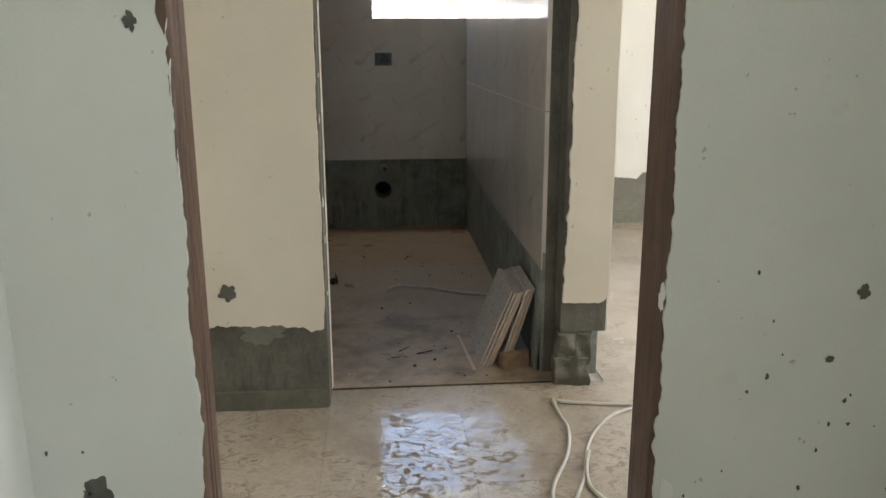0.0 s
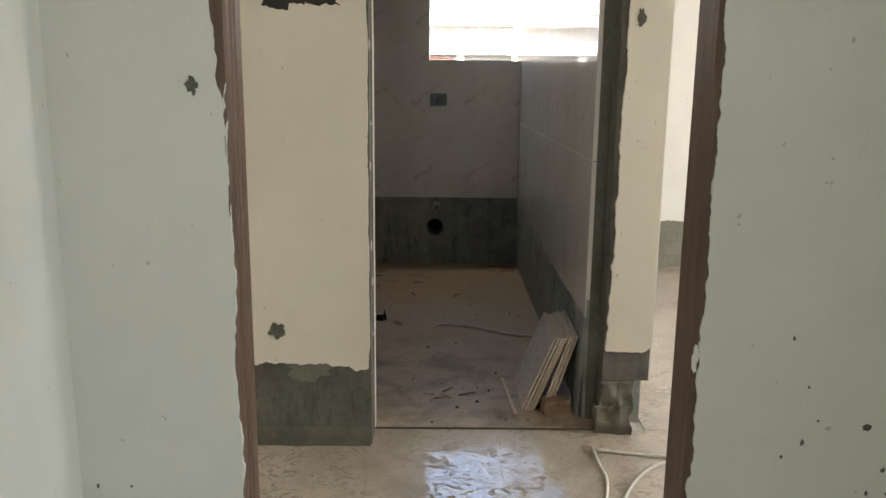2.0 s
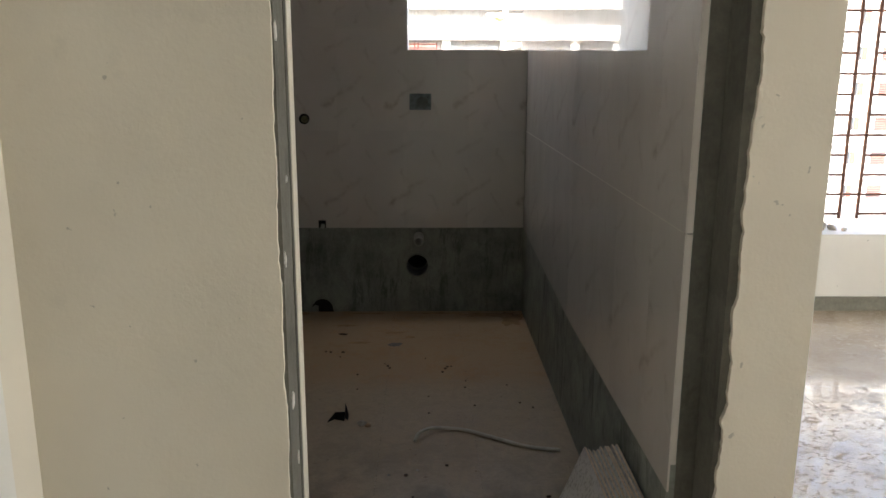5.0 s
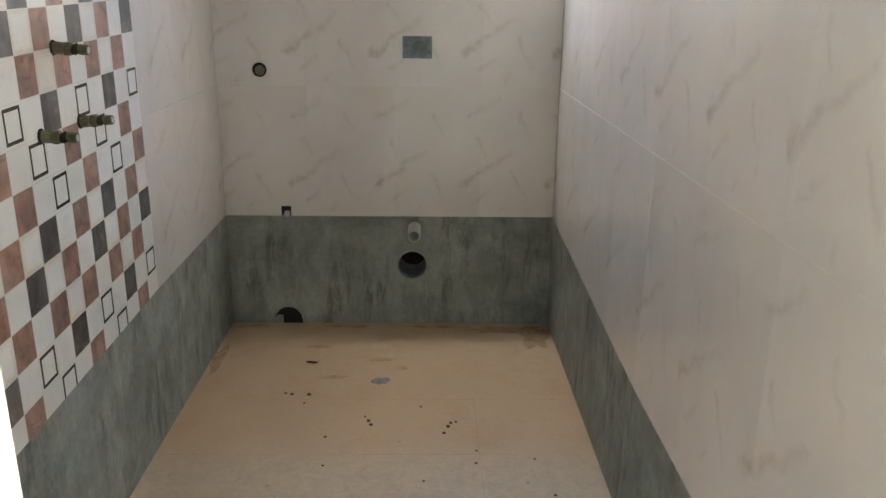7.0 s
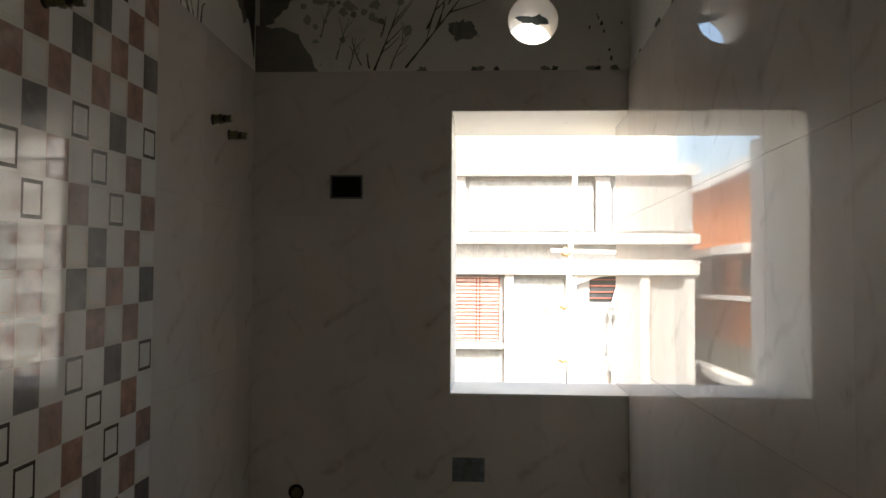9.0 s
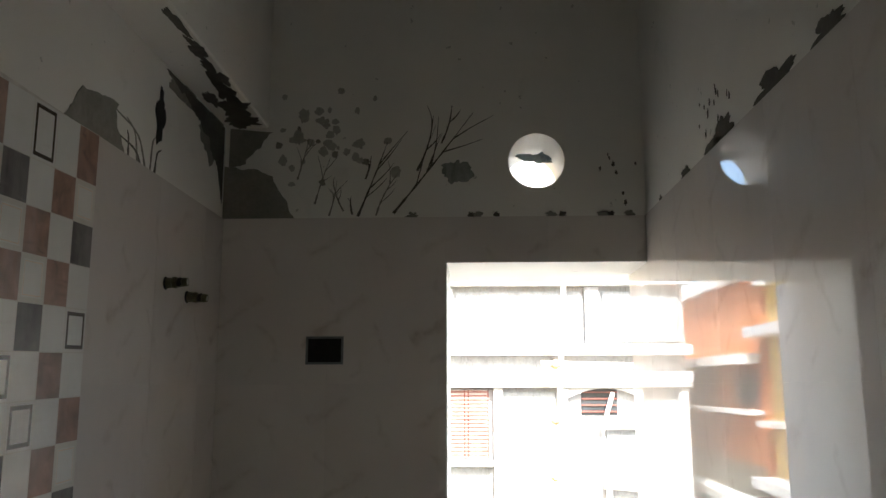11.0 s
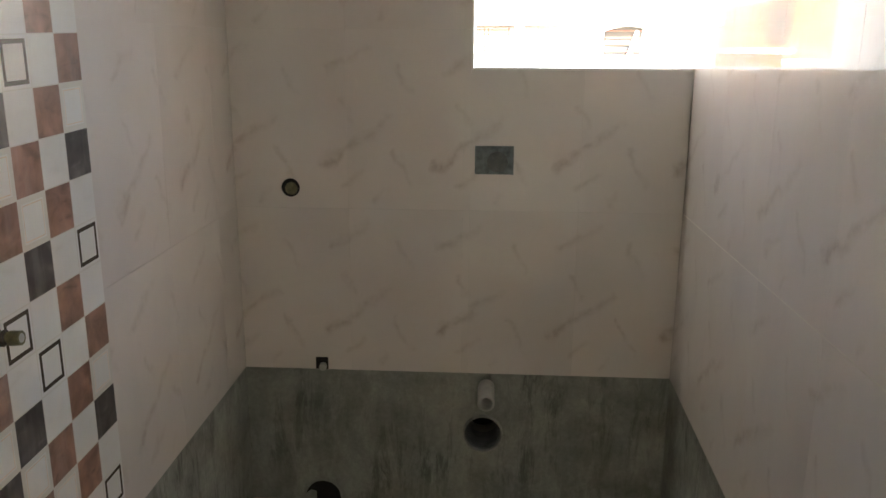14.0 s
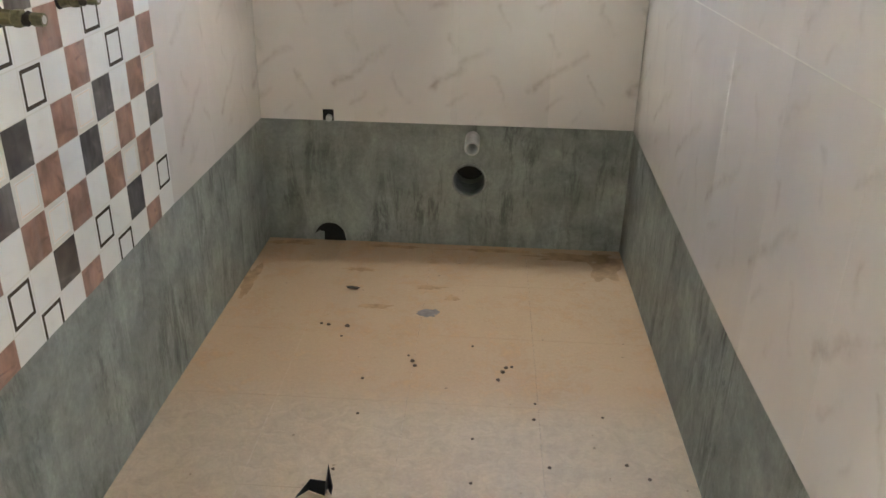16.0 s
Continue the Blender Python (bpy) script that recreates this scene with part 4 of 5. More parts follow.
for x0, z0, x1, z1 in ((3.55, 7.8, 4.75, 9.35), (5.95, 7.7, 6.5, 8.5), (6.0, 5.55, 6.8, 5.75), (-1.5, 7.8, -0.3, 9.3)):
    win = part("window", box_bm(x0 - 0.1, 29.94, z0 + 10.9, x1 + 0.1, 30.02, z1 + 11.1), FACADE_WHITE, white_house)
    part("pane", box_bm(x0, 29.9, z0 + 11, x1, 29.96, z1 + 11), PANE if z1 - z0 > 0.4 else SHUTTER, win)
    if z1 - z0 > 1:
        part("shutter", box_bm(x1, 29.7, z0 + 11, x1 + 0.28, 29.96, z1 + 11), SHUTTER, win, "red open shutter")
block("green_house", 8.8, 45, 20, 54, 19.0, PALE_GREEN, "pale green house with railed balconies", "-y", 2.9, 2.4, True)
block("apartment_building", 20.4, 64, 52, 76, 31.0, FACADE_PALE, "tall white apartment building with red shutters", "-y", 2.9, 3.0, True)
orange_house = block("orange_house", -12, 14.35, -4.2, 29.0, 4.0, ORANGE, "bright orange house with pale ledges", "+x", 2.9, 2.1, True, -11.75, 1.47, 0.78, 1.42)
yellow_house = block("yellow_house", -12, 3.2, -4.3, 14.2, 3.75, YELLOW, "yellow house with pale ledges", "+x", 2.9, 2.4, True, -11.25, 0.8, 0.95, 0.72)
part("upper_storey", box_bm(-12, 3.2, 15.06, -4.5, 14.1, 20.5), ORANGE, yellow_house)
for z in (16.2, 17.3, 18.9):
    part("ledge", box_bm(-4.5, 3.2, z, -4.1, 14.1, z + 0.18), FACADE_WHITE, yellow_house)
part("plinth", box_bm(-4.25, 14.37, 0, -4.12, 28.9, 11.15), CEMENT, orange_house, "dark cement lower wall")

# ---- wall tiles ----
def tile_mesh(w, h, mat):
    bm = box_bm(0, 0, 0, w, 0.0139, h)
    me = bpy.data.meshes.new("tile")
    bm.to_mesh(me)
    bm.free()
    me.materials.append(mat)
    return me


GAP = 0.0007
def lay(parent, me, m):
    ob = new("tile", me)
    ob.parent, ob.matrix_basis = parent, m
    return ob


# pale grout just behind the tile faces
structure("grout_right", box_bm(W + 0.0013, DB, DADO + 0.03, W + 0.003, 0.0, TOP - 0.002), GROUT, "pale joints of the marble-print tiles", "grout")
structure("joint_right", box_bm(W + 0.0001, DB + 0.01, DADO + TH - 0.0006, W + 0.0012, -0.001, DADO + TH + 0.002), HOSE, "pale mortar standing in the open joint", "grout")
structure("grout_left", box_bm(-0.003, DBL + 0.013, DADO + 0.03, -0.0013, 0.0, TOP - 0.002), GROUT, "pale joints of the chequered tiles", "grout")
structure("grout_back", wall_bm(0.0, W, DADO + 0.003, TOP - 0.002, [(WX0 - 0.003, WZ0 - 0.003, W + 0.0, WZ1 + 0.003)], 0.0013, 0.003), GROUT, "pale joints of the back wall's tiles", "grout")

MOSAIC_ROWS = ("WFWB", "KWBC", "CBWK", "BCBW", "WKWF", "FWBW")
MOSAIC_DROP = 0.022
MW, SINK = 0.2895, 0.03   # width of a chequered tile; its rows sink a little towards the door


def mosaic_mesh(cut, stretch):
    """A tile printed with four by six squares; front at y = 0, facing -y."""
    bm = bmesh.new()
    cw, ch = TW / 4, TH / 6
    kinds = {"W": 0, "C": 1, "B": 2, "K": 3, "F": 0}

    def quad(x0, z0, x1, z1, y, mat):
        f = bm.faces.new([bm.verts.new(p) for p in ((x0, y, z0), (x1, y, z0), (x1, y, z1), (x0, y, z1))])
        f.material_index = mat

    def ring(x0, z0, x1, z1, a, b, mat):
        quad(x0 + a, z0 + a, x1 - a, z0 + b, 0.0, mat)
        quad(x0 + a, z1 - b, x1 - a, z1 - a, 0.0, mat)
        quad(x0 + a, z0 + b, x0 + b, z1 - b, 0.0, mat)
        quad(x1 - b, z0 + b, x1 - a, z1 - b, 0.0, mat)

    for r, row in enumerate(MOSAIC_ROWS):
        for c, k in enumerate(row):
            x0, z1 = c * cw, TH - r * ch
            x1, z0 = x0 + cw, z1 - ch
            g = 0.0009
            ring(x0, z0, x1, z1, 0.0, g, 1)
            if k == "F":
                ring(x0, z0, x1, z1, g, 0.006, 0)
                ring(x0, z0, x1, z1, 0.006, 0.0125, 4)
                quad(x0 + 0.0125, z0 + 0.0125, x1 - 0.0125, z1 - 0.0125, 0.0, 0)
            elif k == "C":
                ring(x0, z0, x1, z1, g, 0.008, 1)
                ring(x0, z0, x1, z1, 0.008, 0.0105, 0)
                ring(x0, z0, x1, z1, 0.0105, 0.012, 5)
                quad(x0 + 0.012, z0 + 0.012, x1 - 0.012, z1 - 0.012, 0.0, 0)
            else:
                quad(x0 + g, z0 + g, x1 - g, z1 - g, 0.0, kinds[k])
    bmesh.ops.remove_doubles(bm, verts=bm.verts[:], dist=1e-5)
    add_box(bm, 0.0002, 0.0002, 0.0002, TW - 0.0002, 0.0139, TH - 0.0002, 1)
    for p in bm.verts:
        if cut and p.co.z < MOSAIC_DROP:
            p.co.z = MOSAIC_DROP
        if stretch and p.co.z > TH - TH / 6 + 0.015:
            p.co.z += MOSAIC_DROP
        p.co.x *= MW / TW
        p.co.z += SINK * p.co.x
    me = bpy.data.meshes.new("tile")
    bm.to_mesh(me)
    bm.free()
    for m in (MOSAIC_WHITE, MOSAIC_CREAM, MOSAIC_BROWN, MOSAIC_DARK, MOSAIC_LINE, TILE_EDGE):
        me.materials.append(m)
    return me


MOSAICS = [mosaic_mesh(r == 0, r == 3) for r in range(4)]
MOSAIC_Y = -0.738
cache = {}
def plain_tile(w, h):
    key = (round(w, 4), round(h, 4))
    if key not in cache:
        cache[key] = tile_mesh(w - GAP, h - GAP, MARBLE)
    return cache[key]


def dropped_tile(a, b):
    """A tile of the lowest row on the right, whose lower edge sinks a little towards the door."""
    w = b - a - GAP
    me = tile_mesh(w, TH - GAP, MARBLE)
    for p in me.vertices:
        if p.co.z < 0.01:
            p.co.z -= min(0.05 * (p.co.x - b), 0.058)
    return me


def split(a, b, start, size):
    """Cuts a..b at start + k * size."""
    cuts = [a]
    k = math.floor((a - start) / size) + 1
    while start + k * size < b - 1e-4:
        if start + k * size > a + 1e-4:
            cuts.append(start + k * size)
        k += 1
    return list(zip(cuts, cuts[1:] + [b]))


for r in range(4):
    z = DADO + r * TH
    # left: squares up to MOSAIC_Y, then plain
    for a, b in split(MOSAIC_Y, 0.0, MOSAIC_Y, TW):
        lay(wall_left, plain_tile(b - a, TH), Matrix.Translation((0, a, z)) @ Matrix.Rotation(radians(90), 4, "Z"))
    for k in range(1, 6):
        y = MOSAIC_Y - k * MW
        if y > DBL:
            lay(wall_left, MOSAICS[r], Matrix.Translation((0, y, z - MOSAIC_DROP - SINK * k * MW)) @ Matrix.Rotation(radians(90), 4, "Z"))
    # right
    for a, b in split(DB, 0.0, 0.0, TW):
        open_joint = 0.0021 if r == 1 else 0.0   # the joint over the lowest row gapes
        lay(wall_right, plain_tile(b - a, TH - open_joint) if r else dropped_tile(a, b), Matrix.Translation((W, b, z + open_joint)) @ Matrix.Rotation(radians(-90), 4, "Z"))
    # back, round the window
    for a, b in split(0.0, W, 0.0, TW):
        for p, q in ((a, min(b, WX0)), (max(a, WX0), b)):
            if q - p < 1e-4:
                continue
            lo, hi = z, z + TH
            pieces = [(lo, hi)]
            if p >= WX0 - 1e-4:
                pieces = [(s, e) for s, e in ((lo, min(hi, WZ0 - 0.001)), (max(lo, WZ1), hi)) if e - s > 1e-3]
            for s, e in pieces:
                lay(wall_back, plain_tile(q - p, e - s), Matrix.Translation((p, 0, s)))
# the right wall's tiles run on into the window reveal
for s, e in ((WZ0, DADO + 2 * TH), (DADO + 2 * TH, DADO + 3 * TH), (DADO + 3 * TH, WZ1)):
    lay(wall_right, plain_tile(0.268, e - s), Matrix.Translation((W + 0.004, 0.268, s)) @ Matrix.Rotation(radians(-90), 4, "Z"))

# ---- bathroom fittings ----
soil = tagged(link_mesh("soil_pipe", pipe_ring(0.055, 0.050, 0.012), SOIL_GREY, None, True), "grey soil pipe mouth set in the cement wall", "pipe")
soil.location = (SX, 0.014, SZ)
part("hollow", box_bm(-0.06, 0.15, -0.06, 0.06, 0.155, 0.06), HOLLOW_SHADE, soil)
part("lining", pipe_ring(0.0499, 0.0488, -0.012), DARK_GREY, soil, "darker grey inside of the pipe")
flush = tagged(link_mesh("flush_pipe", pipe_ring(0.0225, 0.016, 0.105, 24), PVC, None, True), "short grey flush pipe sticking out of the wall", "pipe")
flush.location = (FX, 0.014, FZ)
flush.rotation_euler = (radians(1), 0, 0)
part("hollow", box_bm(-0.015, 0.07, -0.015, 0.015, 0.09, 0.015), HOLLOW_SHADE, flush)

# ragged waste hole at floor level: flat sheet, its inner shade put into the colour
arch = [Vector((0.200 + 0.05 * math.cos(a) * (1 + 0.06 * noise.noise((a * 3, 1, 1))), 0.012 + 0.05 * math.sin(a))) for a in [math.pi * (0.93 - 0.93 * i / 16) for i in range(17)]]
waste = tagged(link_mesh("waste_hole", sheet([Vector((0.18, -0.002)), Vector((0.181, 0.03)), *rag((0.178, 0.031), (0.162, 0.034), 0.002, 0.003, 8.0, 40), *arch, Vector((0.253, -0.002))],
        lambda u, v, w: (u, 0.014 - w, v), 0.002), HOLLOW_SHADE), "near-black sheet painted as a broken drain hole at the foot of the wall", "drain hole")

def inlet(x, z, w, label):
    ob = thing("pipe_inlet", x, 0.0, z, label, "water inlet")
    # no real recess: a raised near-black block carries its shade
    part("recess_shade", box_bm(-w / 2, -0.001, -w / 2, w / 2, 0.012, w / 2), HOLLOW_SHADE, ob)
    part("nipple", tube([(0.003, 0.012, -0.006), (0.003, -0.012, -0.010)], [0.011, 0.0095], 14), PVC, ob)
    return ob

inlet(0.212, 0.43, 0.034, "capped water inlet in a square cut-out")
hole = thing("round_inlet", 0.145, 0.0, 0.914, "capped round water inlet in the tile", "water inlet")
# near-black disc in place of the shaded bore
part("recess_shade", tube([(0, -0.001, 0), (0, 0.012, 0)], 0.024, 24), HOLLOW_SHADE, hole)
part("cap", tube([(0.002, 0.008, -0.002), (0.002, -0.004, -0.002)], [0.018, 0.016], 18), BRASS, hole)


def switch_box(x0, z0, x1, z1, front, label):
    """An empty flush box: rim and a shallow bottom; the upper box's depth is painted dark."""
    ob = thing("wall_box", (x0 + x1) / 2, 0, (z0 + z1) / 2, label, "switch box")
    w, h = (x1 - x0) / 2, (z1 - z0) / 2
    rim = bmesh.new()
    for a, b, c, d in ((-w, -h, w, -h + 0.006), (-w, h - 0.006, w, h), (-w, -h + 0.006, -w + 0.006, h - 0.006), (w - 0.006, -h + 0.006, w, h - 0.006)):
        add_box(rim, a, front, b, c, 0.02, d)
    part("rim", rim, STEEL_BOX if z0 < 1.5 else DARK_GREY, ob)
    part("bottom", box_bm(-w + 0.006, front + 0.0015, -h + 0.006, w - 0.006, 0.018, h - 0.006), STEEL_BOX if front > -0.002 and z0 < 1.5 else HOLLOW_SHADE, ob)
    return ob


low = switch_box(0.621, 0.956, 0.719, 1.028, -0.0016, "grey steel flush box with a round cover")
part("round_cover", tube([(0.008, -0.006, -0.004), (0.008, 0.0, -0.004)], 0.026, 24), DARK_GREY, low, "darker round cover")
switch_box(0.238, 1.812, 0.339, 1.886, -0.0016, "flush box in the tiles, its empty inside painted dark")


def stub(y, z, length, droop, turn, label):
    """A threaded tap connection wrapped in tape, sticking out of the tiles."""
    ob = thing("tap_connection", 0.0, y, z, label, "pipe stub", "tap connections in the bathroom wall")
    tip = Vector((length, turn, droop))
    part("socket", tube([(0.0, 0, 0), (0.0012, 0, 0)], 0.015, 10), HOLLOW_SHADE, ob)
    body = part("body", tube([(0.004, 0, 0), tip * 0.3, tip * 0.32, tip * 0.75, tip * 0.77, tip], [0.0125, 0.0115, 0.0085, 0.0088, 0.0102, 0.0096], 9), BRASS, ob)
    part("nut", tube([tip * 0.34, tip * 0.36, tip * 0.52, tip * 0.54], [0.0115, 0.0138, 0.0138, 0.0115], 6), BRASS, body)
    part("sealing_tape", tube([tip * 0.56 + Vector((0, 0.002, -0.003)), tip * 0.66 + Vector((0, -0.001, 0.001)), tip * 0.72 + Vector((0, 0.001, -0.004))], [0.0098, 0.0112, 0.0092], 8), NEAR_BLACK, body, "dirty sealing tape")
    part("mouth", tube([tip * 0.98, tip * 1.004], 0.0062, 12), PVC, body, "pale plugged mouth")
    return ob


stub(-1.166, 1.052, 0.066, -0.004, 0.0, "corroded brass tap connection in chequered tiles")
stub(-1.088, 0.902, 0.066, 0.004, 0.0, "corroded brass tap connection in chequered tiles")
stub(-1.26, 0.9, 0.066, -0.002, 0.0, "corroded brass tap connection in chequered tiles")
stub(-1.188, 2.016, 0.062, 0.0, 0.01, "corroded brass tap connection in chequered tiles")
stub(-0.385, 1.982, 0.05, 0.002, 0.0, "small brass shower connection in plain tiles")
stub(-0.25, 1.966, 0.05, -0.004, 0.0, "dark shower connection in plain tiles")

# damp plaster above the tiles
def on_back(u, v, w):
    return (u, 0.008 - w, v)


def on_left(u, v, w):
    return (-0.006 + w, u, v)


def on_right(u, v, w):
    return (W + 0.006 - w, u, v)


patch(0.642, 2.339, 0.085, 0.07, on_back, 51.0, DADO_CEMENT, "grey cement patch on whitewashed plaster", 0.002)
coat("damp_corner", [Vector((-0.006, TOP)), Vector((0.2, TOP)), *rag((0.2, TOP), (0.13, 2.33), 0.012, 0.01, 52.0), *rag((0.13, 2.33), (-0.006, 2.36), 0.012, 0.01, 53.0), Vector((-0.006, 2.36))], on_back, MOULD, "dark damp patch in the corner", 0.0015)
coat("bare_plaster", [Vector((-0.86, TOP)), Vector((-0.62, TOP)), *rag((-0.62, TOP), (-0.66, 2.3), 0.02, 0.01, 54.0), *rag((-0.66, 2.3), (-0.8, 2.28), 0.012, 0.01, 55.0), *rag((-0.8, 2.28), (-0.86, TOP), 0.01, 0.01, 56.0)], on_left, MOULD, "bare brown plaster over the chequered tiles", 0.0015)
# hole without depth: its shade is the patch's colour
patch(-0.455, 2.34, 0.05, 0.12, on_left, 57.0, HOLLOW_SHADE, "near-black patch painted as a deep hole in the plaster", 0.0012)
patch(-0.1, 2.42, 0.2, 0.14, on_left, 58.0, MOULD, "dark mould on plaster", 0.0011, 0.9)
patch(-0.3, 2.45, 0.2, 0.05, on_left, 58.5, MOULD, "dark mould on plaster", 0.0011, 0.9)
crack_rng = random.Random(11)
def root(place, points, w, mat, label="dark root-like growth in the damp plaster"):
    """A thin curved strand that tapers towards its tip, with an uneven width."""
    line = [Vector((q.x, q.y)) for q in smooth_line([(u, v, 0) for u, v in points], 7)]
    n = len(line) - 1
    left, right = [], []
    for i, q in enumerate(line):
        d = (line[min(i + 1, n)] - line[max(i - 1, 0)]).normalized()
        side = Vector((-d.y, d.x)) * w * (1 - 0.75 * i / n) * (0.6 + 0.8 * crack_rng.random())
        left.append(q + side)
        right.append(q - side * 0.9)
    return tagged(link_mesh("root", sheet(left + right[::-1], place, 0.001), mat), label, "root", "", "structure")


def sprout(place, u, v, du, dv, w, mat, forks=2):
    """A strand from (u, v) with smaller strands leaving it upwards."""
    bow = crack_rng.uniform(-0.25, 0.25)
    at = lambda t: (u + du * t - dv * bow * t * (1 - t), v + dv * t + du * bow * t * (1 - t))
    root(place, [at(t) for t in (0, 0.3, 0.65, 1)], w, mat)
    for k in range(forks):
        t = 0.25 + 0.5 * (k + crack_rng.random()) / forks
        p = at(t)
        size = 0.3 + 0.25 * crack_rng.random()
        turn = crack_rng.choice((-1, 1)) * crack_rng.uniform(0.25, 0.6)
        c, z = math.cos(turn), math.sin(turn)
        q = (p[0] + size * (du * c - dv * z), p[1] + size * (du * z + dv * c))
        root(place, [p, ((p[0] + q[0]) / 2 + crack_rng.uniform(-0.006, 0.006), (p[1] + q[1]) / 2), q], w * 0.6, mat)


for u, v, du, dv, forks in ((0.37, 2.214, 0.08, 0.21, 4), (0.468, 2.222, 0.22, 0.285, 5), (0.355, 2.22, -0.005, 0.05, 1), (0.39, 2.32, 0.015, 0.065, 1), (0.533, 2.342, 0.045, 0.16, 2), (0.60, 2.42, 0.03, 0.11, 1)):
    sprout(on_back, u, v, du, dv, 0.0034, MOULD_DARK, forks)
for u, v, du, dv in ((0.29, 2.216, 0.02, 0.1), (0.33, 2.23, -0.03, 0.09), (0.25, 2.25, 0.04, 0.13), (0.42, 2.216, 0.06, 0.12), (0.2, 2.32, 0.03, 0.12)):
    sprout(on_back, u, v, du, dv, 0.0026, MOULD, 3)
for u, v, du, dv, mat in ((-0.52, 2.212, -0.15, 0.075, MOULD), (-0.545, 2.212, -0.11, 0.03, MOULD_DARK), (-0.56, 2.212, -0.06, 0.075, MOULD), (-0.604, 2.212, -0.01, 0.05, MOULD_DARK), (-0.494, 2.212, 0.02, 0.08, MOULD), (-0.47, 2.212, 0.03, 0.06, MOULD_DARK)):
    root(on_left, [(u, v), (u + du * 0.3, v + dv * 0.75), (u + du, v + dv)], 0.004, mat)
for i in range(46):
    x, z, size = crack_rng.gauss(0.25, 0.085), crack_rng.gauss(2.44, 0.06), crack_rng.uniform(0.008, 0.03)
    if x > 0.13 and z > 2.25:
        patch(x, z, size, size * crack_rng.uniform(0.7, 1.5), on_back, 60 + i, MOULD_FAINT if i % 7 else MOULD, "spot of mould on plaster", 0.0008, 0.4)
coat("mould_band", [*rag((-0.008, 2.25), (-0.008, 2.468), 0.001), *rag((-0.008, 2.468), (-0.44, 2.468), 0.002), *rag((-0.44, 2.462), (-0.27, 2.437), 0.014, 0.008, 151.0, 20), *rag((-0.27, 2.437), (-0.12, 2.385), 0.016, 0.008, 152.0, 20),
     *rag((-0.12, 2.385), (-0.045, 2.32), 0.014, 0.008, 153.0, 20), *rag((-0.045, 2.32), (-0.008, 2.25), 0.01, 0.008, 154.0, 20)], on_left, MOULD_DARK, "black mould spreading along the beam into the corner", 0.0013)
coat("mould_corner", [*rag((0.006, 2.36), (0.05, 2.36), 0.01, 0.006, 155.0, 20), *rag((0.05, 2.36), (0.12, 2.47), 0.014, 0.008, 156.0, 20), Vector((0.006, 2.47))], on_back, MOULD, "grey mould in the corner under the beam", 0.0013)
for i, (y, w, h) in enumerate(((-0.16, 0.03, 0.02), (-0.40, 0.07, 0.03), (-0.60, 0.11, 0.03), (-0.67, 0.1, 0.055), (-0.93, 0.15, 0.045), (-1.12, 0.1, 0.04), (-1.3, 0.1, 0.04))):
    patch(y, TOP + h * 0.25, w, h, on_right, 100 + i, MOULD_DARK, "mortar gap along the tiles' upper edge", 0.0012, 0.6)
for i, x in enumerate((0.52, 0.68, 0.7, 0.75, 0.9, 0.93, 1.04, 1.06, 1.11)):
    patch(x, TOP + 0.006, 0.016 if i % 2 else 0.028, 0.016, on_back, 110 + i, MOULD_DARK if i % 2 else MOULD, "chip along the tiles' upper edge", 0.0012, 0.7)
for i in range(22):
    wall = on_back if i < 8 else on_right
    u, v = (crack_rng.uniform(1.03, 1.14), crack_rng.uniform(2.23, 2.42)) if i < 8 else (crack_rng.uniform(-0.78, -0.5), 2.24 + 0.09 * crack_rng.random())
    size = crack_rng.uniform(0.004, 0.009)
    patch(u, v, size, size * 1.9, wall, 130 + i, MOULD_DARK, "dark speck on plaster", 0.0008, 0.7)

def under_beam(u, v, w):
    return (v, u, 2.47 - w)


for i, (y, x, a, b) in enumerate(((-0.06, 0.05, 0.12, 0.1), (-0.16, 0.07, 0.16, 0.07), (-0.27, 0.08, 0.14, 0.05), (-0.38, 0.09, 0.16, 0.035), (-0.52, 0.095, 0.14, 0.025), (-0.66, 0.1, 0.12, 0.02), (-0.22, 0.03, 0.1, 0.03))):
    patch(y, x, a, b, under_beam, 150 + i, MOULD_DARK, "dark mould under the beam", 0.0009, 0.8)
rag_in_vent = tagged(link_mesh("vent_rag", sheet(blob(0, 0, 0.085, 0.03, 160.0, 40, 0.8), lambda u, v, w: (VX + 0.012 + u, 0.17 - w - 0.3 * v, VZ + 0.052 + v), 0.004), STEEL_BOX), "crumpled dark scrap stuck in the vent", "scrap")

# ---- loose things on the bathroom floor ----
def on_bath_floor(u, v, w):
    return (u, v, w)


patch(0.565, -0.454, 0.055, 0.04, on_bath_floor, 171.0, SMUDGE, "blue-grey smudge on the dusty floor", 0.0006, 0.5)
for i, (x, y, a, b) in enumerate(((1.0, -0.05, 0.3, 0.05), (1.09, -0.12, 0.08, 0.2), (0.42, -0.018, 0.2, 0.02), (0.08, -0.02, 0.14, 0.025), (0.75, -0.02, 0.28, 0.024), (0.55, -0.30, 0.07, 0.02), (0.62, -0.36, 0.035, 0.03), (0.41, -0.43, 0.08, 0.025), (0.33, -0.2, 0.09, 0.02), (0.02, -0.3, 0.04, 0.16))):
    patch(x, y, a, b, on_bath_floor, 180.0 + i, MUD_FILM, "thin brown mud stain on the floor", 0.0005, 0.9)
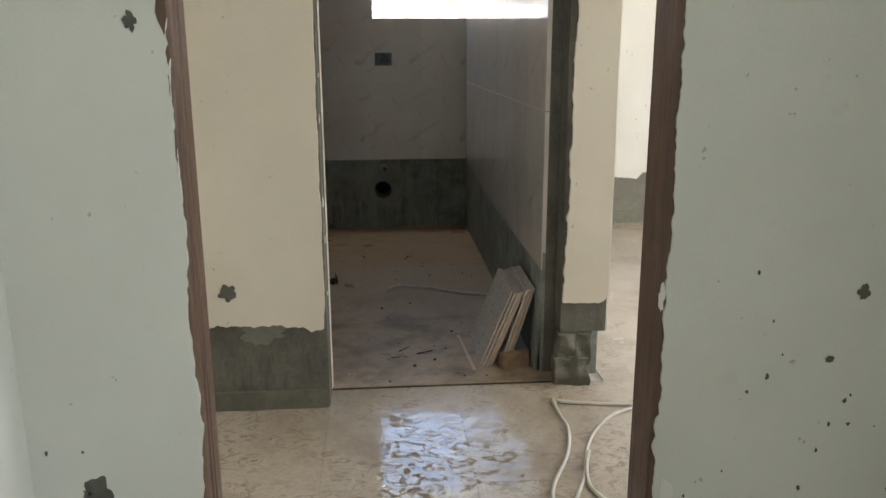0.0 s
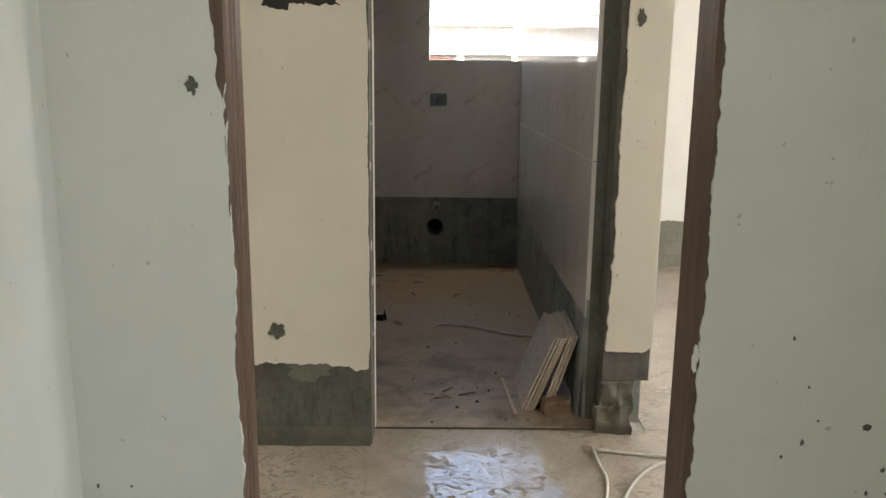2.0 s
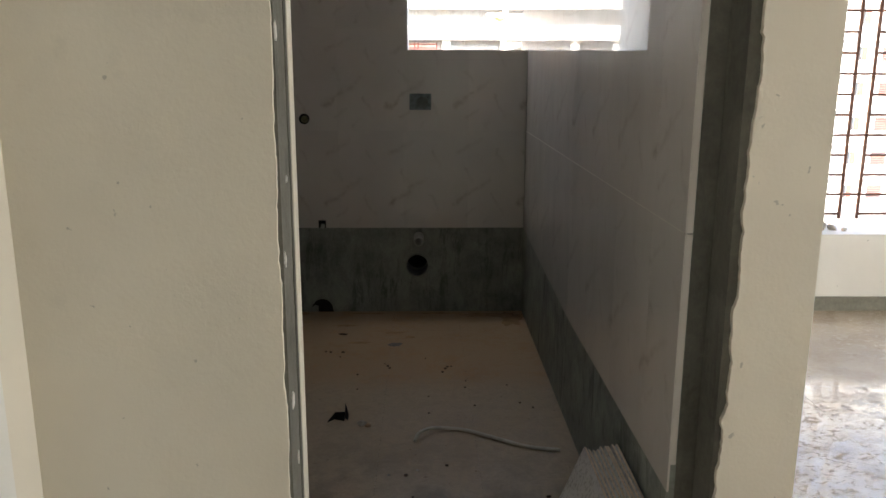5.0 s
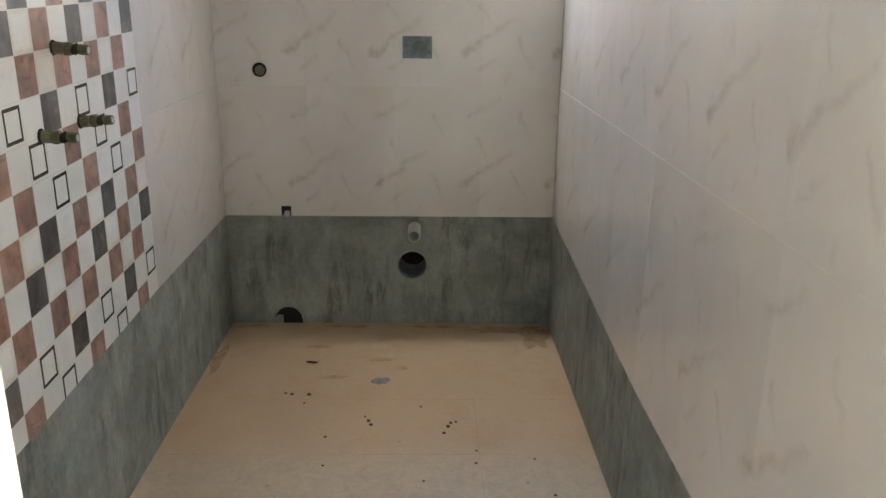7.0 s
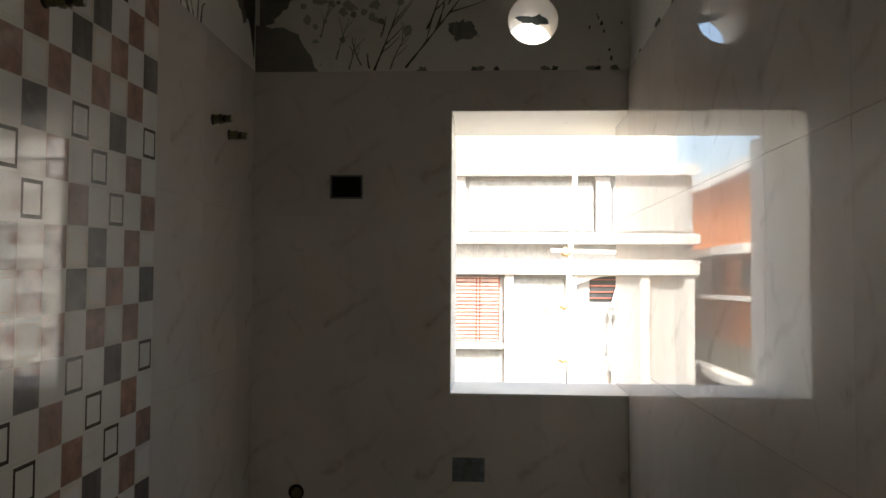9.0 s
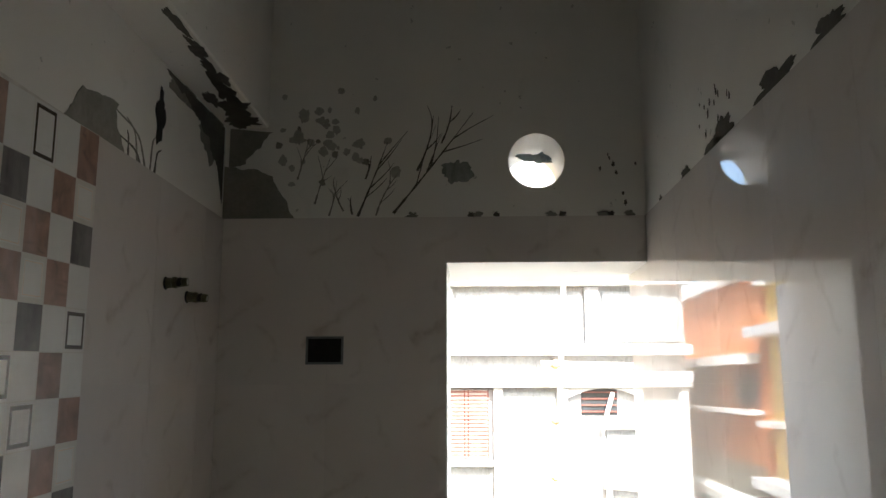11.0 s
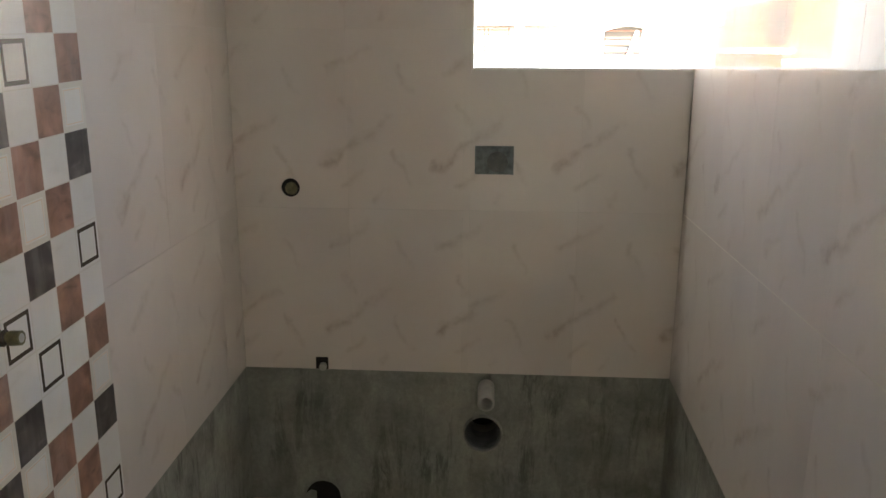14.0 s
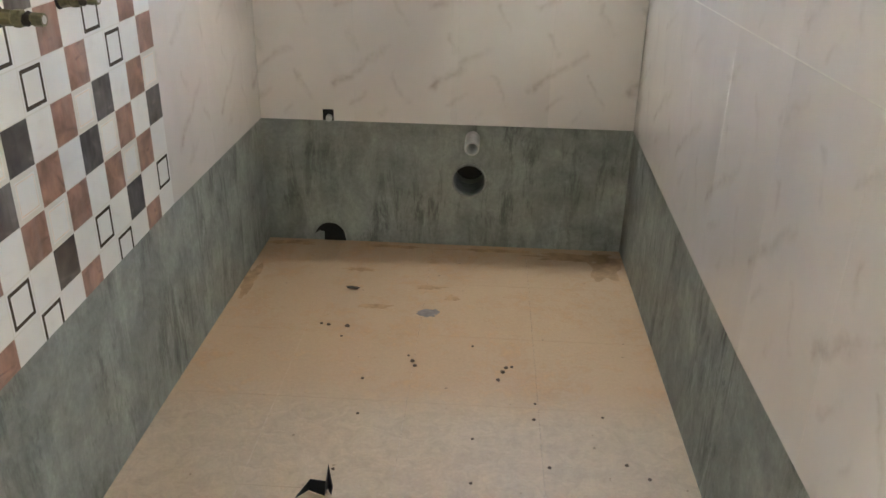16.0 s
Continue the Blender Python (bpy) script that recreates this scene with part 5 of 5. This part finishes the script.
for k, (x0, gap) in enumerate(((0.962, 0), (0.972, 0), (0.982, 0), (0.992, 0), (1.002, 0), (1.028, 1), (1.0375, 1), (1.047, 1), (1.0565, 1))):
    bm = bmesh.new()
    add_box(bm, 0, 0, 0, 0.0058, 0.30, 0.28)
    bm.normal_update()
    for f in bm.faces:
        f.material_index = 1 if abs(f.normal.x) < 0.5 else 0
    leaning = tagged(link_mesh("loose_tile", bm, [TILE_BACK, TILE_EDGE]), "pale wall tile leaning in a stack against the wall", "tile", "stack of loose tiles")
    rr = random.Random(70 + k)
    lean = math.degrees(math.atan2(1.114 + 0.0085 * (k - 5) - x0, 0.262)) if k > 4 else math.degrees(math.atan2(1.068 + 0.0098 * k - x0, 0.262))
    leaning.matrix_world = pose(x0, -2.21 + rr.uniform(-0.011, 0.011), 0.001, 0, lean, rr.uniform(-0.7, 0.7))
slab = tagged(link_mesh("loose_board", box_bm(0, 0, 0, 0.008, 0.11, 0.40, 0.001), DADO_CEMENT), "thin dark strip standing against the wall", "panel")
slab.matrix_world = pose(1.138, -2.27, 0.0, 0, 2, 0)
half_brick = tagged(link_mesh("half_brick", stone_bm(-0.045, -0.022, 0, 0.045, 0.022, 0.048, 9.0, 3, 0.006), BRICK), "small broken tan brick on the floor", "brick")
half_brick.matrix_world = pose(1.075, -2.225, 0.0, 0, 0, 12)
shim = tagged(link_mesh("tile_offcut", box_bm(0, 0, 0, 0.012, 0.34, 0.006, 0.001), TILE_EDGE), "thin dark offcut lying by the tile stack", "offcut")
shim.matrix_world = pose(0.932, -2.26, 0.001, 0, 0, 4)
wire = tagged(link_mesh("cable", tube(smooth_line([(0.655, -1.36, 0.008), (0.668, -1.335, 0.022), (0.71, -1.285, 0.016), (0.765, -1.272, 0.008), (0.82, -1.285, 0.007), (0.915, -1.345, 0.007), (1.0, -1.40, 0.007), (1.1, -1.425, 0.007)]), 0.0055, 8), COPPER, None, True),
              "pale bent cable lying on the floor", "cable")

def shard(x, y, z, size, turn, tops, mat, label):
    """A torn, folded scrap of stiff plastic standing on edge; tops gives (along, height) for each fold."""
    bm = bmesh.new()
    rows = []
    for i, (u, h) in enumerate(tops):
        y0 = size * (0.22 if i % 2 else -0.12)
        rows.append([bm.verts.new((size * u, y0, 0)), bm.verts.new((size * u + 0.004, y0 + 0.25 * size * h, size * h))])
    for a, b in zip(rows, rows[1:]):
        bm.faces.new((a[0], b[0], b[1], a[1]))
    bmesh.ops.solidify(bm, geom=bm.faces[:], thickness=0.002)
    ob = tagged(link_mesh("plastic_shard", bm, mat), label, "shard")
    ob.matrix_world = pose(x, y, z, 0, 0, turn)
    return ob


shard(0.405, -1.196, 0.002, 0.06, 12, ((-0.75, 0.1), (-0.3, 0.38), (0.2, 0.5), (0.3, 0.85), (0.42, 0.3)), BLACK_PLASTIC, "torn piece of black plastic on the bathroom floor")
shard(0.722, -3.252, -0.006, 0.06, 8, ((-0.5, 0.35), (-0.1, 0.5), (-0.02, 1.05), (0.45, 0.85)), BLACK_PLASTIC, "torn piece of black plastic on the hall floor")
clod_rng = random.Random(21)
def clod(x, y, r, mat, label, z=0.0):
    bm = bmesh.new()
    bmesh.ops.create_icosphere(bm, subdivisions=2, radius=r)
    for p in bm.verts:
        p.co *= 1 + 0.5 * noise.noise(p.co * (1.4 / r) + Vector((x * 50, y * 50, 0)))
        p.co.z = max(p.co.z * 0.6, -r * 0.3)
    ob = tagged(link_mesh("clod", bm, mat), label, "debris", "crumbs on the floor")
    ob.location = (x, y, z + r * 0.28)
    return ob


clod(0.478, -1.222, 0.016, RUBBLE, "small lump of dried mortar on the floor")
clod(0.5, -1.235, 0.01, BRICK, "small lump of brick on the floor")
for x, y, r in ((0.352, -0.548, 0.008), (0.30, -0.545, 0.006), (0.28, -0.54, 0.005), (0.345, -0.6, 0.004), (0.542, -0.704, 0.007), (0.55, -0.725, 0.006), (0.53, -0.68, 0.004), (0.767, -0.735, 0.007), (0.775, -0.715, 0.006), (0.755, -0.77, 0.006),
                (0.79, -0.71, 0.005), (0.43, -0.79, 0.005), (0.44, -0.93, 0.004), (0.84, -0.86, 0.004), (0.835, -0.92, 0.005), (0.7, -1.0, 0.004), (0.86, -1.08, 0.005), (1.02, -1.06, 0.005), (1.06, -1.1, 0.005), (0.69, -0.62, 0.004), (0.42, -1.12, 0.004), (0.7, -1.14, 0.004), (0.99, -0.9, 0.004)):
    clod(x, y, r * 0.85, CRUMB, "dark crumb of dirt on the floor")
for i in range(40):
    clod(clod_rng.uniform(0.5, 1.15), clod_rng.uniform(-2.32, -1.5), clod_rng.uniform(0.003, 0.007), CRUMB if i % 2 else RUBBLE, "crumb of mortar on the floor")
curl = tagged(link_mesh("leaf_scrap", sheet(blob(0, 0, 0.045, 0.012, 77.0, 24, 0.6), lambda u, v, w: (u, v, w + 0.004), 0.002), NEAR_BLACK), "thin dark scrap lying on the floor", "scrap")
curl.matrix_world = pose(0.331, -0.33, 0, 0, 0, -8)
for k in range(7):
    stick = tagged(link_mesh("splinter", tube([(0, 0, 0.004), (0.03 + 0.012 * (k % 4), 0.004, 0.005)], [0.0022, 0.0012], 6), NEAR_BLACK if k % 3 == 0 else BRICK), "thin splinter in the mud", "splinter", "splinters by the threshold")
    stick.matrix_world = pose(0.66 + 0.03 * (k % 5), -2.12 + 0.03 * (k // 3), 0, 0, 0, (k * 67) % 180)

# ---- hall floor ----
def conduit(points, label, r=0.0052):
    ob = tagged(link_mesh("conduit", tube(smooth_line([(x, y, -0.008 + z + r * 0.9) for x, y, z in points]), r, 10), HOSE, None, True), label, "conduit", "conduit on the hall floor")
    return ob


conduit(((1.5, -2.565, 0), (1.36, -2.545, 0), (1.25, -2.525, 0.0), (1.162, -2.508, 0.004)), "white plastic conduit lying on the hall floor")
conduit(((1.15, -2.496, 0.004), (1.152, -2.6, 0), (1.155, -2.69, 0), (1.12, -2.83, 0), (1.055, -2.97, 0), (1.035, -3.055, 0), (1.062, -3.10, 0), (1.1, -3.03, 0), (1.15, -2.91, 0), (1.182, -2.80, 0), (1.24, -2.69, 0), (1.33, -2.595, 0), (1.5, -2.52, 0)), "white plastic conduit bent into a loop on the hall floor")
conduit(((1.175, -2.84, 0.012), (1.146, -2.93, 0.004), (1.142, -3.01, 0), (1.185, -3.08, 0), (1.3, -3.1, 0)), "white plastic conduit curling on the hall floor")
conduit(((0.2, -3.13, 0), (0.272, -3.154, 0), (0.36, -3.185, 0), (0.431, -3.222, 0), (0.50, -3.285, 0), (0.54, -3.34, 0)), "dusty conduit lying behind the doorway")

# ---- grilled window of the living room ----
grille = thing("window_grille", 0, 0.2, 0, "brown iron window grille of thin horizontal rods", "window grille")
for k in range(18):
    z = BZ0 + 0.075 + k * 0.097
    wide = k % 3 == 1
    for a, b in ((BX0 - 0.01, 2.75), (2.84, 3.33), (3.43, BX1 + 0.01)) if not wide else ((BX0 - 0.01, BX1 + 0.01),):
        part("rod", tube([(a, 0, z), (b, 0, z)], 0.007, 6), GRILLE, grille)
for x in (2.75, 2.84, 3.33, 3.43):
    part("upright", tube([(x, 0, BZ0 + 0.05), (x, 0, BZ1)], 0.009, 6), GRILLE, grille)
structure("window_2", box_bm(BX0 + 0.004, 0.034, BZ0 - 0.02, BX1 - 0.004, 0.30, BZ0 + 0.004), WHITE_WASH, "rough whitewashed sill of the wide window", "window sill")
structure("living_band", stone_bm(PR + 0.006, 0.022, -0.012, EXT, 0.036, 0.06, 13.0, 8, 0.004), BAND, "bare cement band along the living room wall", "plaster")
coat("bare_band", [Vector((PR + 0.006, 0.05)), Vector((2.37, 0.05)), *rag((2.37, 0.05), (2.36, 0.34), 0.01, 0.01, 80.0), *rag((2.36, 0.34), (2.2, 0.27), 0.03, 0.01, 81.0), *rag((2.2, 0.27), (PR + 0.006, 0.25), 0.02, 0.01, 82.0)],
     lambda u, v, w: (u, 0.035 - w, v), BAND, "bare cement below torn whitewash", 0.003)
for k, (x, y, r) in enumerate(((2.52, 0.15, 0.05), (2.58, 0.12, 0.04), (2.63, 0.16, 0.035), (2.69, 0.14, 0.02), (2.74, 0.12, 0.014), (2.49, 0.10, 0.03))):
    bm = bmesh.new()
    bmesh.ops.create_icosphere(bm, subdivisions=2, radius=r)
    for p in bm.verts:
        p.co *= 1 + 0.55 * noise.noise(p.co * (1.1 / r) + Vector((k * 7, 0, 0)))
        p.co.z = max(p.co.z, -r * 0.45)
    ob = tagged(link_mesh("rubble_lump", bm, RUBBLE), "lump of pale rubble on the window sill", "rubble", "rubble on the sill")
    ob.location = (x, y, BZ0 + 0.004 + r * 0.42)

# specks of cement on the first room's paint
speck_rng = random.Random(31)
for i in range(60):
    low_z = speck_rng.random() ** 2
    x, z, s = (speck_rng.uniform(1.18, 1.75), 0.18 + 0.5 * low_z, speck_rng.uniform(0.002, 0.0075)) if i < 42 else (speck_rng.uniform(0.04, 0.28), 0.16 + 0.3 * low_z, speck_rng.uniform(0.002, 0.006))
    patch(x, z, s, s * speck_rng.uniform(0.9, 1.8), on_room, 200 + i, PATCH, "splash of grey cement on paint", 0.012, 0.6)
patch(0.262, 1.095, 0.02, 0.025, on_room, 300.0, PATCH, "chip in the paint", 0.012, 0.8)
patch(1.49, 0.63, 0.022, 0.025, on_room, 301.0, PATCH, "splash of grey cement on paint", 0.012, 0.5)
patch(1.44, 0.505, 0.015, 0.012, on_room, 302.0, PATCH, "splash of grey cement on paint", 0.012, 0.5)
tear = coat("paint_tear", [Vector((AR + 0.028, 0.17)), *rag((AR + 0.05, 0.168), (AR + 0.042, 0.27), 0.008, 0.007, 90.0), *rag((AR + 0.03, 0.28), (AR + 0.02, 0.2), 0.005, 0.007, 91.0)], on_room, WHITE_WASH, "white filler smear beside the frame", 0.0115)

# ---- floor tiles, last ----
def floor_tile(w, d, mat, t):
    bm = box_bm(0, 0, -t, w, d, 0)
    me = bpy.data.meshes.new("tile")
    bm.to_mesh(me)
    bm.free()
    me.materials.append(mat)
    return me


floor_cache = {}
def pave(parent, x0, y0, x1, y1, ox, oy, size, z, t, mat, gap):
    for a, b in split(x0, x1, ox, size):
        for c, d in split(y0, y1, oy, size):
            key = (parent.name, round(b - a, 3), round(d - c, 3))
            if key not in floor_cache:
                floor_cache[key] = floor_tile(b - a - gap, d - c - gap, mat, t)
            lay(parent, floor_cache[key], Matrix.Translation((a + gap / 2, c + gap / 2, z)))


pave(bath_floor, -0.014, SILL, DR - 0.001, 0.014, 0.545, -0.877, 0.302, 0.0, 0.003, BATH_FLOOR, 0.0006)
pave(hall_floor, HALL_LEFT, AB, DL, DF, 0.86, SILL, 0.6, -0.008, 0.006, HALL_FLOOR, 0.0004)
pave(hall_floor, DL, AB, EXT, SILL - 0.002, 0.86, SILL, 0.6, -0.008, 0.006, HALL_FLOOR, 0.0004)
pave(hall_floor, PR + 0.006, SILL - 0.002, EXT, 0.035, 0.86, SILL, 0.6, -0.008, 0.006, HALL_FLOOR, 0.0004)
